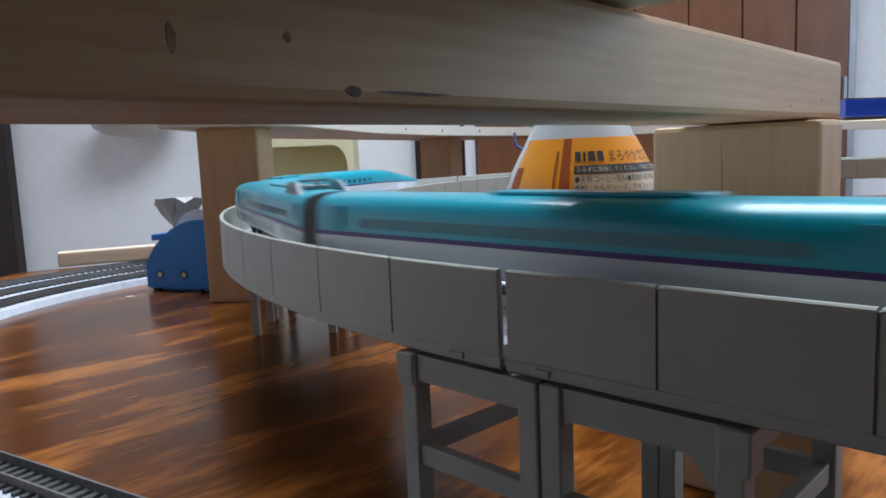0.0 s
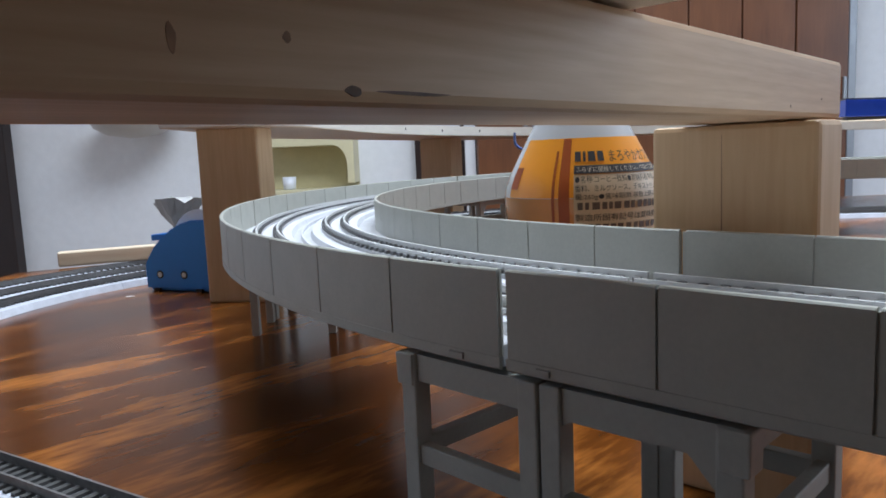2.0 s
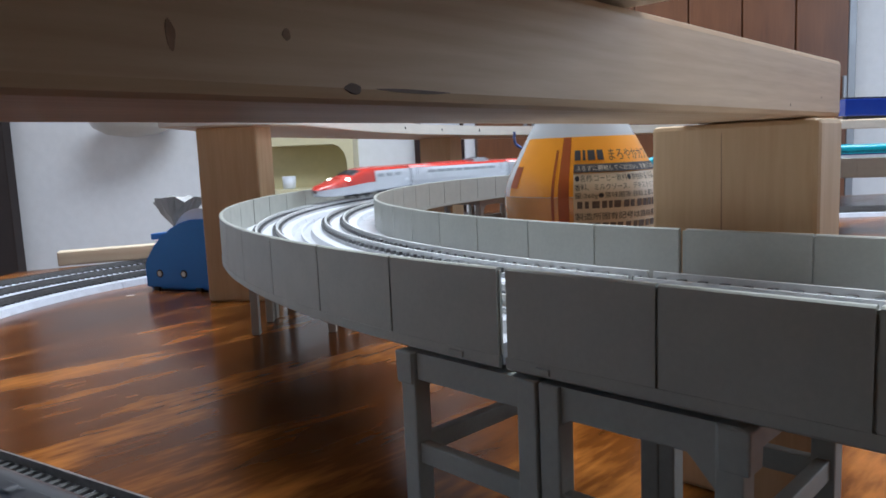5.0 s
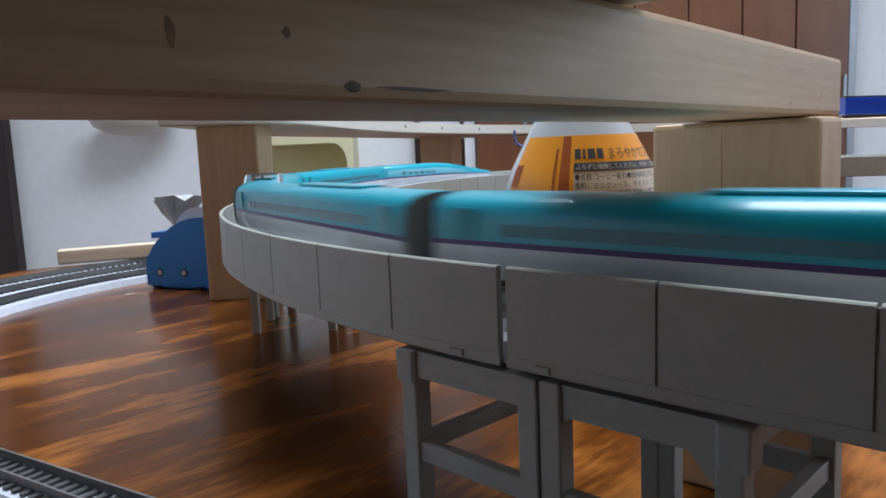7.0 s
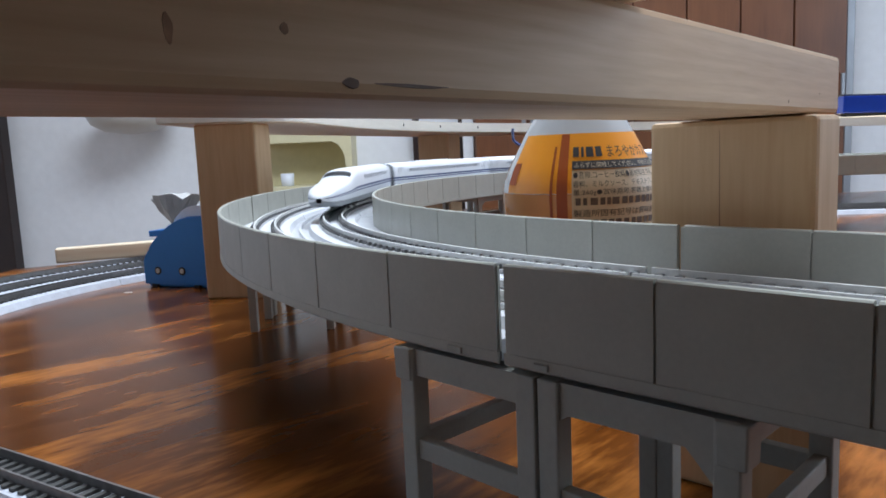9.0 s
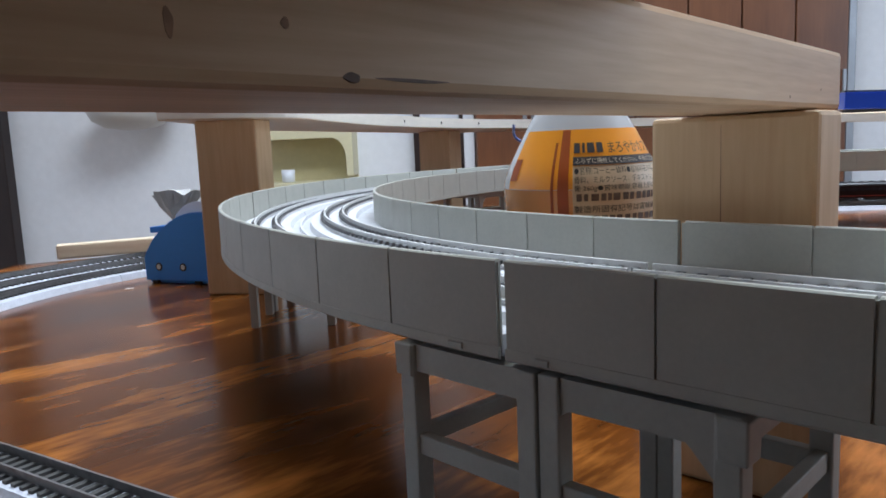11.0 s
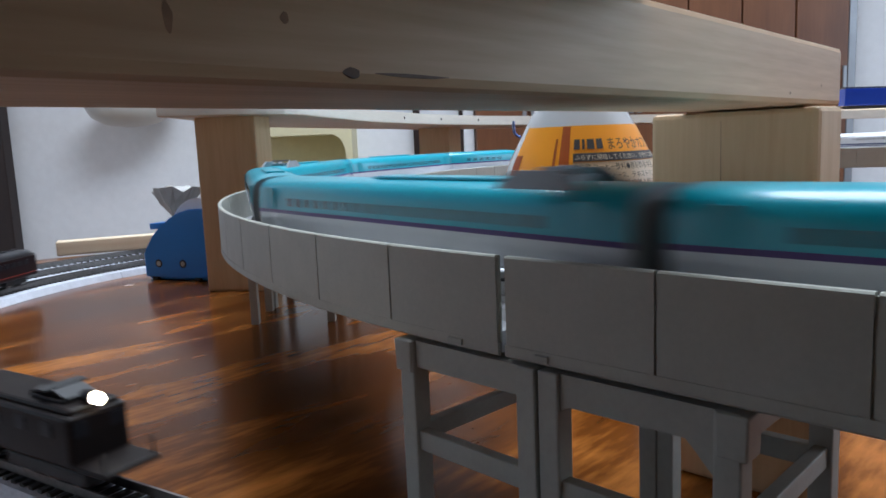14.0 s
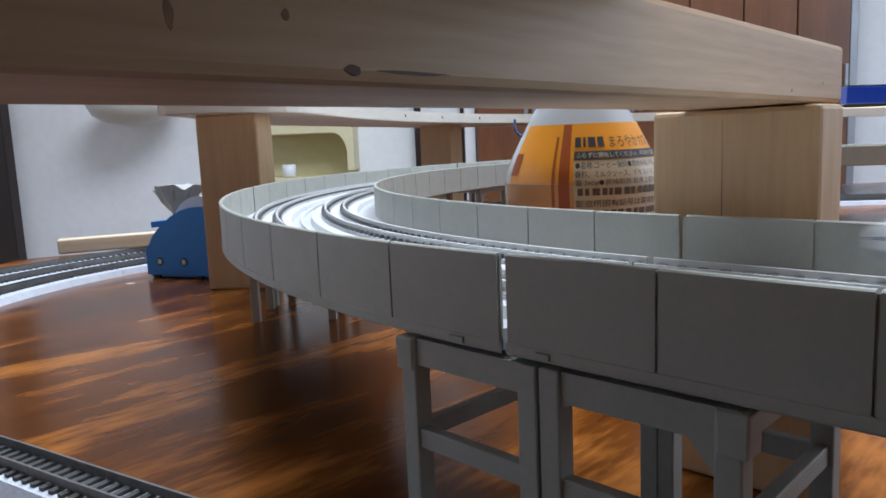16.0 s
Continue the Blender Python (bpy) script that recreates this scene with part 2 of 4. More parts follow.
def sweep(bm, pts, prof):
    """Sweeps a closed profile of (radius, z) along plan stations given as functions of the radius."""
    return add_loft(bm, [[(*p(r).xy, z) for r, z in prof] for p in pts])


def stations(u0, u1, n):
    return [(lambda r, u=u0 + (u1 - u0) * i / n: oval_frac(u, r)) for i in range(n + 1)]


def mirrored(st):
    """The same stations on the other half of the oval."""
    mid = (C1 + C2) / 2
    return [(lambda r, p=p: Vector((2 * mid.x - p(r).x, 2 * mid.y - p(r).y, 0))) for p in st]


def viaduct_segment(u0, u1, panels, flip=False, near_segment=False):
    n = panels * 3 if u0 < 0 else 2
    turn = mirrored if flip else (lambda q: q)
    seg = thing("viaduct_segment", "grey plastic double-track model viaduct section with noise walls", "model viaduct", group="viaduct sections", m=None)
    full = turn(stations(u0, u1, n))
    part("deck", sweep(bmesh.new(), full, [(R_IN + 0.0005, UNDER + 0.001), (R_IN + 0.0005, 0.0625), (R_OUT - 0.0005, 0.0625), (R_OUT - 0.0005, UNDER + 0.001), (R_OUT - 0.010, UNDER), (R_IN + 0.010, UNDER)]), DECK_PLASTIC, seg)
    for r in (TRACK_OUTER, TRACK_INNER):
        part("track_slab", sweep(bmesh.new(), full, [(r - 0.0125, 0.0625), (r - 0.0115, 0.0650), (r + 0.0115, 0.0650), (r + 0.0125, 0.0625)]), SLAB, seg, "pale raised track slab")
        for d in (-0.0047, 0.0047):
            part("rail_strip", sweep(bmesh.new(), full, [(r + d - 0.0021, 0.0650), (r + d - 0.0021, 0.0663), (r + d + 0.0021, 0.0663), (r + d + 0.0021, 0.0650)]), RAIL_BED, seg, "grey rail bearing strip")
            part("rail", sweep(bmesh.new(), full, [(r + d - 0.0004, 0.0663), (r + d - 0.0004, RAIL_TOP), (r + d + 0.0004, RAIL_TOP), (r + d + 0.0004, 0.0663)]), RAIL, seg, "nickel silver rail")
            count = panels * 6
            single = near_segment and r == TRACK_INNER
            bm, me = bmesh.new(), None
            for i in range(count):
                ua, ub = u0 + (u1 - u0) * (i + 0.3) / count, u0 + (u1 - u0) * (i + 0.7) / count
                for e in (-0.00135, 0.00135):
                    if single:
                        p, q = oval_frac(ua, r + d + e), oval_frac(ub, r + d + e)
                        if me is None:
                            clip = part("rail_clip", box((0, 0, 0.0006), ((q - p).length, 0.0014, 0.0012)), FASTENER, seg, "small rail clip with gap shade in its dark colour")
                            me = clip.data
                        else:
                            clip = new("rail_clip", me)
                            clip.parent = seg
                        c = (p + q) / 2
                        clip.matrix_world = Matrix.Translation((c.x, c.y, 0.0663)) @ Matrix.Rotation(math.atan2(q.y - p.y, q.x - p.x), 4, "Z")
                    else:
                        sweep(bm, turn(stations(ua, ub, 1)), [(r + d + e - 0.0007, 0.0663), (r + d + e - 0.0007, 0.0675), (r + d + e + 0.0007, 0.0675), (r + d + e + 0.0007, 0.0663)])
            if single:
                bm.free()
            else:
                tagged(part("fastener_strip", bm, FASTENER, seg, "row of small rail clips with gap shade in their dark colour"), kind="stuff")
    # cable trough between the tracks and along the walls
    part("centre_kerb", sweep(bmesh.new(), full, [(0.3737, 0.0625), (0.3737, 0.0643), (0.3747, 0.0643), (0.3747, 0.0625)]), SLAB, seg)
    for r, sgn in ((R_OUT, 1), (R_IN, -1)):
        part("fascia", sweep(bmesh.new(), full, [(r, 0.0603), (r, UNDER + 0.0004), (r + sgn * 0.0008, UNDER + 0.001), (r + sgn * 0.0008, 0.0603)]), GREY_PLASTIC, seg)
        for i in range(panels):
            a, b = u0 + (u1 - u0) * i / panels, u0 + (u1 - u0) * (i + 1) / panels
            g = (b - a) * 0.009
            k = 3 if u0 < 0 else 1
            st = turn(stations(a + g, b - g, k))
            out, back = r + sgn * 0.0006, r - sgn * 0.0010
            part("wall_panel", sweep(bmesh.new(), st, [(back, WALL_FOOT), (back, WALL_TOP - 0.0003), (back + sgn * 0.0003, WALL_TOP), (out - sgn * 0.0003, WALL_TOP), (out, WALL_TOP - 0.0003), (out, WALL_FOOT)]), GREY_PLASTIC, seg)
        for u in (u0 + (u1 - u0) * 0.035, u1 - (u1 - u0) * 0.035):
            du = abs(u1 - u0) * 0.006
            part("lug", sweep(bmesh.new(), turn(stations(u - du, u + du, 1)), [(r + sgn * 0.0008, 0.0584), (r + sgn * 0.0008, 0.0598), (r + sgn * 0.0013, 0.0596), (r + sgn * 0.0013, 0.0586)]), PIER_PLASTIC, seg)
        # thin backing behind the joints
        part("wall_backing", sweep(bmesh.new(), turn(stations(u0 - 0.0009, u1, n)) if u0 >= 0 and sgn < 0 else full, [(r - sgn * 0.0006, WALL_FOOT), (r - sgn * 0.0006, WALL_TOP - 0.0006), (r, WALL_TOP - 0.0006), (r, WALL_FOOT)]), GREY_PLASTIC, seg)
    return seg


STEP = 4.596
GAP = 0.10
for flip in (False, True):
    edges = [0, 10 * STEP, 20 * STEP, 30 * STEP, 180.0]
    for i, n in enumerate((10, 10, 10, 9)):
        viaduct_segment(-edges[i + 1] + GAP, -edges[i] - GAP, n, flip, i == 0 and not flip)
    for i in range(4):
        viaduct_segment(0.254 * i + 0.0010, 0.2544 * (i + 1) - 0.0004, 8, flip, i == 0 and not flip)


# ---- piers: box frames, two butted at every joint of the viaduct, caps and side frames on their free ends ----
PIER_H = UNDER - 0.0004
PIER_X, PIER_FRONT, PIER_REAR, LEG = 0.0192, -0.0366, 0.0122, 0.0046


def arch_beam(y, out):
    """Top beam with chamfered lower corners; the corner at the free end is the larger one."""
    x0, x1 = -PIER_X + LEG - 0.0003, PIER_X - LEG + 0.0003
    big, small = 0.0052, 0.0022
    low, top = PIER_H - 0.0062, PIER_H - 0.0002
    if out > 0:
        sec = [(x0, top), (x1, top), (x1, low - big), (x1 - 0.0008, low - big * 0.92), (x1 - big * 0.8, low - big * 0.2), (x1 - big, low), (x0 + small, low), (x0, low - small * 0.6)]
    else:
        sec = [(x0, top), (x1, top), (x1, low), (x0, low)]
    return add_loft(bmesh.new(), [[(x, y + d, z) for x, z in sec] for d in (-LEG * 0.31, LEG * 0.31)])


def build_pier(out):
    """out: +1 or -1, the end along the track that is free; the other end butts against the next pier."""
    p = thing("viaduct_pier", "grey plastic framed viaduct pier with cross braces", "model pier", group="viaduct piers")
    yf, yr = PIER_FRONT + LEG / 2, PIER_REAR - LEG / 2
    for x in (-PIER_X + LEG / 2, PIER_X - LEG / 2):
        for y in (yf, yr):
            leg = part("leg", box((x, y, PIER_H / 2), (LEG, LEG, PIER_H), bevel=0.0004), PIER_PLASTIC, p)
            if x * out > 0:
                part("leg_cap", box((x + out * 0.0008, y, PIER_H - 0.0038), (LEG + 0.0008, LEG + 0.0010, 0.0074), bevel=0.0004, taper=0.94), PIER_PLASTIC, leg)
    for y in (yf, yr):
        part("arch_beam", arch_beam(y, out), PIER_PLASTIC, p)
        part("beam", box((0, y, 0.0336), (2 * PIER_X - 2 * LEG + 0.0006, LEG * 0.62, 0.0046), bevel=0.0003), PIER_PLASTIC, p)
    x = out * (PIER_X - LEG / 2)
    span = yr - yf - LEG + 0.0006
    for z, h in ((PIER_H - 0.0042, 0.0042), (0.0345, 0.0042)):
        part("cross_beam", box((x, (yf + yr) / 2, z), (LEG * 0.6, span, h), bevel=0.0003), PIER_PLASTIC, p)
    part("top_plate", box((0, (yf + yr) / 2, PIER_H - 0.0012), (2 * PIER_X - 0.0012, yr - yf - LEG * 0.62 - 0.0004, 0.0014)), PIER_PLASTIC, p)
    return p


def pier_pose(u, flip):
    r = (R_OUT + R_IN) / 2 + 0.0015
    if u < 0:
        a = A0 + radians(u)
        c, h = C1 + Vector((r * math.cos(a), r * math.sin(a), 0)), a + math.pi / 2
    else:
        c, h = C1 + Vector((r * math.cos(A0), r * math.sin(A0), 0)) + DIR * u, A0 + math.pi / 2
    if flip:
        mid = (C1 + C2) / 2
        c, h = 2 * mid - c, h + math.pi
    return Matrix.Translation(c) @ Matrix.Rotation(h, 4, "Z")


pier_kinds = {-1: build_pier(-1), 1: build_pier(1)}
unused = {-1: True, 1: True}
for flip in (False, True):
    half = math.degrees(0.0196 / 0.3745)
    places = [(-1.54, -1), (0.0278, 1)]
    for e in (10 * STEP + 3.2, 20 * STEP + 3.2, 30 * STEP + 3.2):
        places += [(-e + half, 1), (-e - half, -1)]
    places += [(0.254 * k + d, o) for k in (1, 2, 3) for d, o in ((-0.0194, -1), (0.0194, 1))]
    places += [(STRAIGHT - 0.0205, -1)]
    for u, o in places:
        if unused[o]:
            pier_kinds[o].matrix_world = pier_pose(u, flip)
            unused[o] = False
        else:
            copy_thing(pier_kinds[o], pier_pose(u, flip))

# ---- timber: posts, beam, boards ----


def block(name, label, c, size, rz=0.0, mat=None, bevel=0.0015, category="wood block"):
    ob = part(name, box((0, 0, size[2] / 2), size, bevel=bevel), mat or PINE_Z)
    ob.matrix_world = pose(*c, 0, 0, rz)
    return tagged(ob, label, category)


block("wood_block", "pale pine post standing on the table, carrying the upper board", (-0.1465, 0.5400, 0.0), (0.045, 0.030, 0.1245), -8)
beam_post = thing("wood_block", "pale pine post with a drying crack, under the beam", "wood block", pose(0.0832, 0.2052, 0.0, 0, 0, -44))
part("post_body", box((0.00085, 0, 0.0523), (0.0451, 0.0185, 0.1046), bevel=0.0014), PINE_Z, beam_post)
bm = bmesh.new()
add_loft(bm, [[(-0.0012 - w + dx, -0.00930, z), (-0.0012 + w + dx, -0.00930, z), (-0.0012 + w + dx, -0.00905, z), (-0.0012 - w + dx, -0.00905, z)] for z, w, dx in ((0.030, 0.00006, 0.0003), (0.050, 0.00018, 0.0002), (0.066, 0.00024, -0.0001), (0.076, 0.00012, 0.0001), (0.1020, 0.00003, 0.0))])
part("drying_crack", bm, material("crack_shadow", (0.20, 0.12, 0.07), 0.8, grain=0.3, scale=300), beam_post, "thin brown crack in the grain")

BEAM_A = 48.5
beam = thing("wood_beam", "long planed knotty pine beam resting on the post", "beam", Matrix.Translation((0.1135, 0.2100, 0.1050)) @ Matrix.Rotation(radians(BEAM_A), 4, "Z"))
part("timber", box((-0.24, 0.0165, 0.0079), (0.48, 0.033, 0.0158), bevel=0.0014), PINE_X, beam)
PALE_KNOT = material("pale_pine_knot", (0.36, 0.205, 0.11), 0.6, grain=0.4, scale=800)
KNOT = material("dark_pine_knot", (0.15, 0.075, 0.038), 0.6, grain=0.4, scale=800)
for x, z, w, h in ((-0.1832, 0.0014, 0.0024, 0.0010), (-0.1908, 0.0058, 0.0010, 0.0010), (-0.2019, 0.0048, 0.0009, 0.0026), (-0.0461, 0.0026, 0.0009, 0.0007), (-0.1745, 0.0014, 0.0120, 0.0004), (-0.0200, 0.0050, 0.0010, 0.0005)):
    bm = bmesh.new()
    add_loft(bm, [[(x + w / 2 * k * math.cos(a) * (1 + 0.16 * math.sin(3 * a + 900 * x)), y, z + h / 2 * k * math.sin(a) * (1 + 0.2 * math.sin(2 * a + 700 * x))) for a in [2 * math.pi * i / 14 for i in range(14)]] for y, k in ((0.0002, 1.0), (-0.00004, 0.9))])
    part("knot", bm, KNOT if h < 0.0022 and w > 0.0011 else PALE_KNOT, beam, "knot in the pine")
# board on the beam; its unseen part is enlarged to shade the near table
board = part("upper_board", box((-0.50, -0.52, 0.006), (1.00, 1.16, 0.012), bevel=0.001), PALE_PINE)
board.matrix_world = Matrix.Translation((0.0262, 0.1270, 0.1214)) @ Matrix.Rotation(radians(46), 4, "Z")
tagged(board, "pale plywood board lying on the beam", "board")

# curved plywood sheet of the upper tier behind
bm = bmesh.new()
front = [(-0.185, 0.500), (-0.105, 0.525), (-0.085, 0.60), (-0.055, 0.75), (0.02, 0.90), (0.13, 0.985), (0.30, 1.02), (0.62, 1.01), (0.90, 1.00)]
fine = []
for i in range(len(front) - 1):
    p0, p1, p2, p3 = (Vector(front[max(0, min(len(front) - 1, i + k))]) for k in (-1, 0, 1, 2))
    for j in range(6):
        t = j / 6
        fine.append(0.5 * ((2 * p1) + (p2 - p0) * t + (2 * p0 - 5 * p1 + 4 * p2 - p3) * t * t + (3 * p1 - p0 - 3 * p2 + p3) * t ** 3))
outline = fine + [Vector((0.90, 1.00)), Vector((0.90, 1.22)), Vector((0.0, 1.22)), Vector((-0.185, 0.80))]


def tier_z(x):
    return 0.1245 - 0.0165 * max(0.0, min(1.0, (x + 0.14) / 0.75))


add_loft(bm, [[(p.x, p.y, tier_z(p.x)) for p in outline], [(p.x, p.y, tier_z(p.x) + 0.0115) for p in outline]])
tier = thing("upper_tier", "pale plywood upper tier with a curved edge", "board")
part("sheet", bm, PALE_PINE, tier)
EDGE_PLY = material("planed_pale_edge", (0.80, 0.74, 0.64), 0.5, grain=0.12, scale=300, stretch=(0.2, 0.2, 3), bump=0.1)
bm = bmesh.new()
rim = fine + [Vector((0.90, 1.00))]
add_loft(bm, [[(p.x, p.y - 0.0004, tier_z(p.x) + 0.0006), (p.x + 0.0004, p.y - 0.0030, tier_z(p.x) + 0.0006), (p.x + 0.0004, p.y - 0.0030, tier_z(p.x) + 0.0112), (p.x, p.y - 0.0004, tier_z(p.x) + 0.0112)] for p in rim])
part("edge_strip", bm, EDGE_PLY, tier, "pale planed edge strip")
for k in (20, 23, 26, 31, 37):
    p = fine[k]
    part("nail", add_cyl(bmesh.new(), (p.x, p.y - 0.0034, tier_z(p.x) + 0.006), (p.x, p.y - 0.0028, tier_z(p.x) + 0.006), 0.0016, n=10), DARK_FRAME, tier, "dark nail head")
block("wood_block", "pale pine post under the far edge of the upper board", (0.004, 1.035, 0.0), (0.046, 0.040, tier_z(-0.004) - 0.0005), -25)
block("wood_block", "pale pine post under the upper board beside the wall", (0.72, 1.06, 0.0), (0.046, 0.040, tier_z(0.72) - 0.0005), 0)
block("wood_strip", "pale square pine strip lying along the table edge", (-0.352, 0.790, 0.0), (0.110, 0.018, 0.0150), 22, PALE_PINE, category="wood strip")

# ---- coffee bottle ----
ORANGE = material("orange_film_label", (1.0, 0.37, 0.012), 0.3, grain=0.12, scale=40, coat=0.4)
DEEP_ORANGE = material("dark_orange_film", (0.42, 0.085, 0.01), 0.35, grain=0.2, scale=60)
AMBER = material("amber_tinted_film", (0.74, 0.30, 0.07), 0.22, grain=0.25, scale=50, coat=0.6)
LABEL_TAN = material("pale_tan_label", (0.70, 0.54, 0.35), 0.4, grain=0.1, scale=80)
SHOULDER = material("milky_bottle_shoulder", (0.62, 0.62, 0.62), 0.25, grain=0.06, scale=80, coat=0.5)
PRINT = material("black_print", (0.03, 0.022, 0.02), 0.5, grain=0.1, scale=300)
CAP_WHITE = material("white_cap", (0.8, 0.8, 0.78), 0.4)
PROFILE = [(0.0300, 0.0), (0.0325, 0.002), (0.0332, 0.006), (0.0332, 0.066), (0.0338, 0.074), (0.0341, 0.0790), (0.0334, 0.0838), (0.0312, 0.0895), (0.0277, 0.0965), (0.0246, 0.1025), (0.0226, 0.1065), (0.0207, 0.1098), (0.0182, 0.1135), (0.0152, 0.1170), (0.0138, 0.1205), (0.0138, 0.126)]


def bottle_r(z):
    for (r0, z0), (r1, z1) in zip(PROFILE, PROFILE[1:]):
        if z0 <= z <= z1:
            return r0 + (r1 - r0) * (z - z0) / (z1 - z0)
    return PROFILE[-1][0]


def wrap_patch(a0, a1, z0, z1, lift, n=None):
    """A thin shell on the bottle between two angles (degrees; 270 faces the viewer) and heights."""
    bm = bmesh.new()
    n = n or max(1, int(abs(a1 - a0) / 6))
    zs = [z0 + (z1 - z0) * j / max(1, int((z1 - z0) / 0.003) + 1) for j in range(max(1, int((z1 - z0) / 0.003) + 1) + 1)]
    for j in range(len(zs) - 1):
        for i in range(n):
            q = []
            for a, z in ((i, zs[j]), (i + 1, zs[j]), (i + 1, zs[j + 1]), (i, zs[j + 1])):
                t = radians(a0 + (a1 - a0) * a / n)
                r = bottle_r(z) + lift
                q.append(bm.verts.new((r * math.cos(t), r * math.sin(t), z)))
            bm.faces.new(q)
    bmesh.ops.remove_doubles(bm, verts=bm.verts, dist=1e-6)
    return bm


bottle = thing("coffee_bottle", "orange labelled plastic coffee bottle standing inside the loop", "bottle", pose(0.0633, 0.3315, 0.0, 0, 0, 0))
part("bottle_body", add_lathe(bmesh.new(), PROFILE), SHOULDER, bottle, "milky translucent bottle shoulder", smooth=True)
part("cap", add_lathe(bmesh.new(), [(0.0150, 0.1262), (0.0152, 0.128), (0.0152, 0.137), (0.0145, 0.139)], 32), CAP_WHITE, bottle, "white screw cap", smooth=True)
part("label_film", wrap_patch(196, 530, 0.0800, 0.1042, 0.00025), ORANGE, bottle, "orange film label", smooth=True)
part("lower_film", wrap_patch(-90, 270, 0.004, 0.0798, 0.00025), AMBER, bottle, "amber lower label film", smooth=True)
part("label_seam", wrap_patch(243.5, 251, 0.040, 0.1040, 0.0005), DEEP_ORANGE, bottle, "dark orange label seam", smooth=True)
part("label_seam", wrap_patch(238.5, 240.5, 0.062, 0.0990, 0.0005), DEEP_ORANGE, bottle, "thin dark orange label crease", smooth=True)
part("label_edge", wrap_patch(197, 207, 0.0835, 0.0925, 0.0005), DEEP_ORANGE, bottle, "dark orange print", smooth=True)
part("text_panel", wrap_patch(254, 352, 0.030, 0.0893, 0.0004), LABEL_TAN, bottle, "pale tan text panel", smooth=True)
# the brand name as plain bars
for a0, a1 in ((254.5, 259.3), (261.0, 263.2), (265.0, 271.0), (272.8, 278.0)):
    part("print_bar", wrap_patch(a0, a1, 0.0945, 0.0986, 0.0007, 1), PRINT, bottle, "bold black print")
part("print_strip", wrap_patch(254, 338, 0.0896, 0.0930, 0.0007), PRINT, bottle, "black information strip", smooth=True)


def wrapped_text(body, a0, a1, z0, height, mat, lift):
    """Writing bent round the bottle from angle a0 to a1, its foot at z0."""
    fc = bpy.data.curves.new("writing", "FONT")
    fc.body, fc.resolution_u = body, 2
    flat = bpy.data.objects.new("writing", fc)
    src = flat.to_mesh()
    bm = bmesh.new()
    bm.from_mesh(src)
    flat.to_mesh_clear()
    bpy.data.objects.remove(flat)
    xs, ys = [v.co.x for v in bm.verts], [v.co.y for v in bm.verts]
    x0, x1, y0, y1 = min(xs), max(xs), min(ys), max(ys)
    for v in bm.verts:
        t = radians(a0 + (a1 - a0) * (v.co.x - x0) / (x1 - x0))
        z = z0 + height * (v.co.y - y0) / (y1 - y0)
        r = bottle_r(z) + lift
        v.co = (r * math.cos(t), r * math.sin(t), z)
    return part("print_line", bm, mat, bottle)


PRINT_PALE = material("pale_print", (0.62, 0.52, 0.38), 0.5, grain=0.1, scale=300)
wrapped_text("\u307e\u308d\u3084\u304b\u30ab\u30d5\u30a7", 282.5, 336, 0.0942, 0.0046, PRINT, 0.0008)
wrapped_text("\u3075\u3089\u305a\u306b\u958b\u6813\u3057\u3066\u304f\u3060\u3055\u3044\u3002\u4e2d\u8eab\u304c\u3053\u307c\u308c\u308b", 255.5, 337, 0.0902, 0.0022, PRINT_PALE, 0.0010)
wrapped_text("\u25cf\u540d\u79f0:\u30b3\u30fc\u30d2\u30fc\u98f2\u6599\u25cf\u539f\u6750\u6599\u540d:\u725b\u4e73\u3001\u7802\u7cd6", 255, 336, 0.0859, 0.0028, PRINT, 0.0008)
wrapped_text("\u9999\u6599\u3001\u30df\u30eb\u30af\u30bd\u30fc\u30b9\u3001\u30c7\u30ad\u30b9\u30c8\u30ea\u30f3\u3001\u98df\u5869", 255, 334, 0.0824, 0.0027, PRINT, 0.0008)
wrapped_text("\u91cf:260g\u25cf\u8cde\u5473\u671f\u9650:\u5bb9\u5668\u4e0a\u90e8\u306b\u8a18\u8f09\u25cf", 255, 334, 0.0789, 0.0027, PRINT, 0.0008)
wrapped_text("\u88fd\u9020\u6240\u56fa\u6709\u8a18\u53f7\u306f\u8cde\u5473\u671f\u9650\u306e", 255, 332, 0.0705, 0.0029, PRINT, 0.0008)
rnd = random.Random(4)
for z, h in ((0.0752, 0.0029), (0.0666, 0.0026), (0.0625, 0.0026), (0.0584, 0.0026)):
    bm = bmesh.new()
    a = 256.5
    while a < 342:
        w = rnd.choice((2.6, 3.4, 4.2, 5.0))
        vs = []
        for aa, zz in ((a, z), (a + w, z), (a + w, z + h), (a, z + h)):
            r = bottle_r(zz) + 0.0008
            vs.append(bm.verts.new((r * math.cos(radians(aa)), r * math.sin(radians(aa)), zz)))
        bm.faces.new(vs)
        a += w + rnd.choice((1.2, 1.6, 2.2))
    part("print_line", bm, material("worn_print", (0.16, 0.11, 0.08), 0.5, grain=0.4, scale=900), bottle, "fine dark unreadable print")

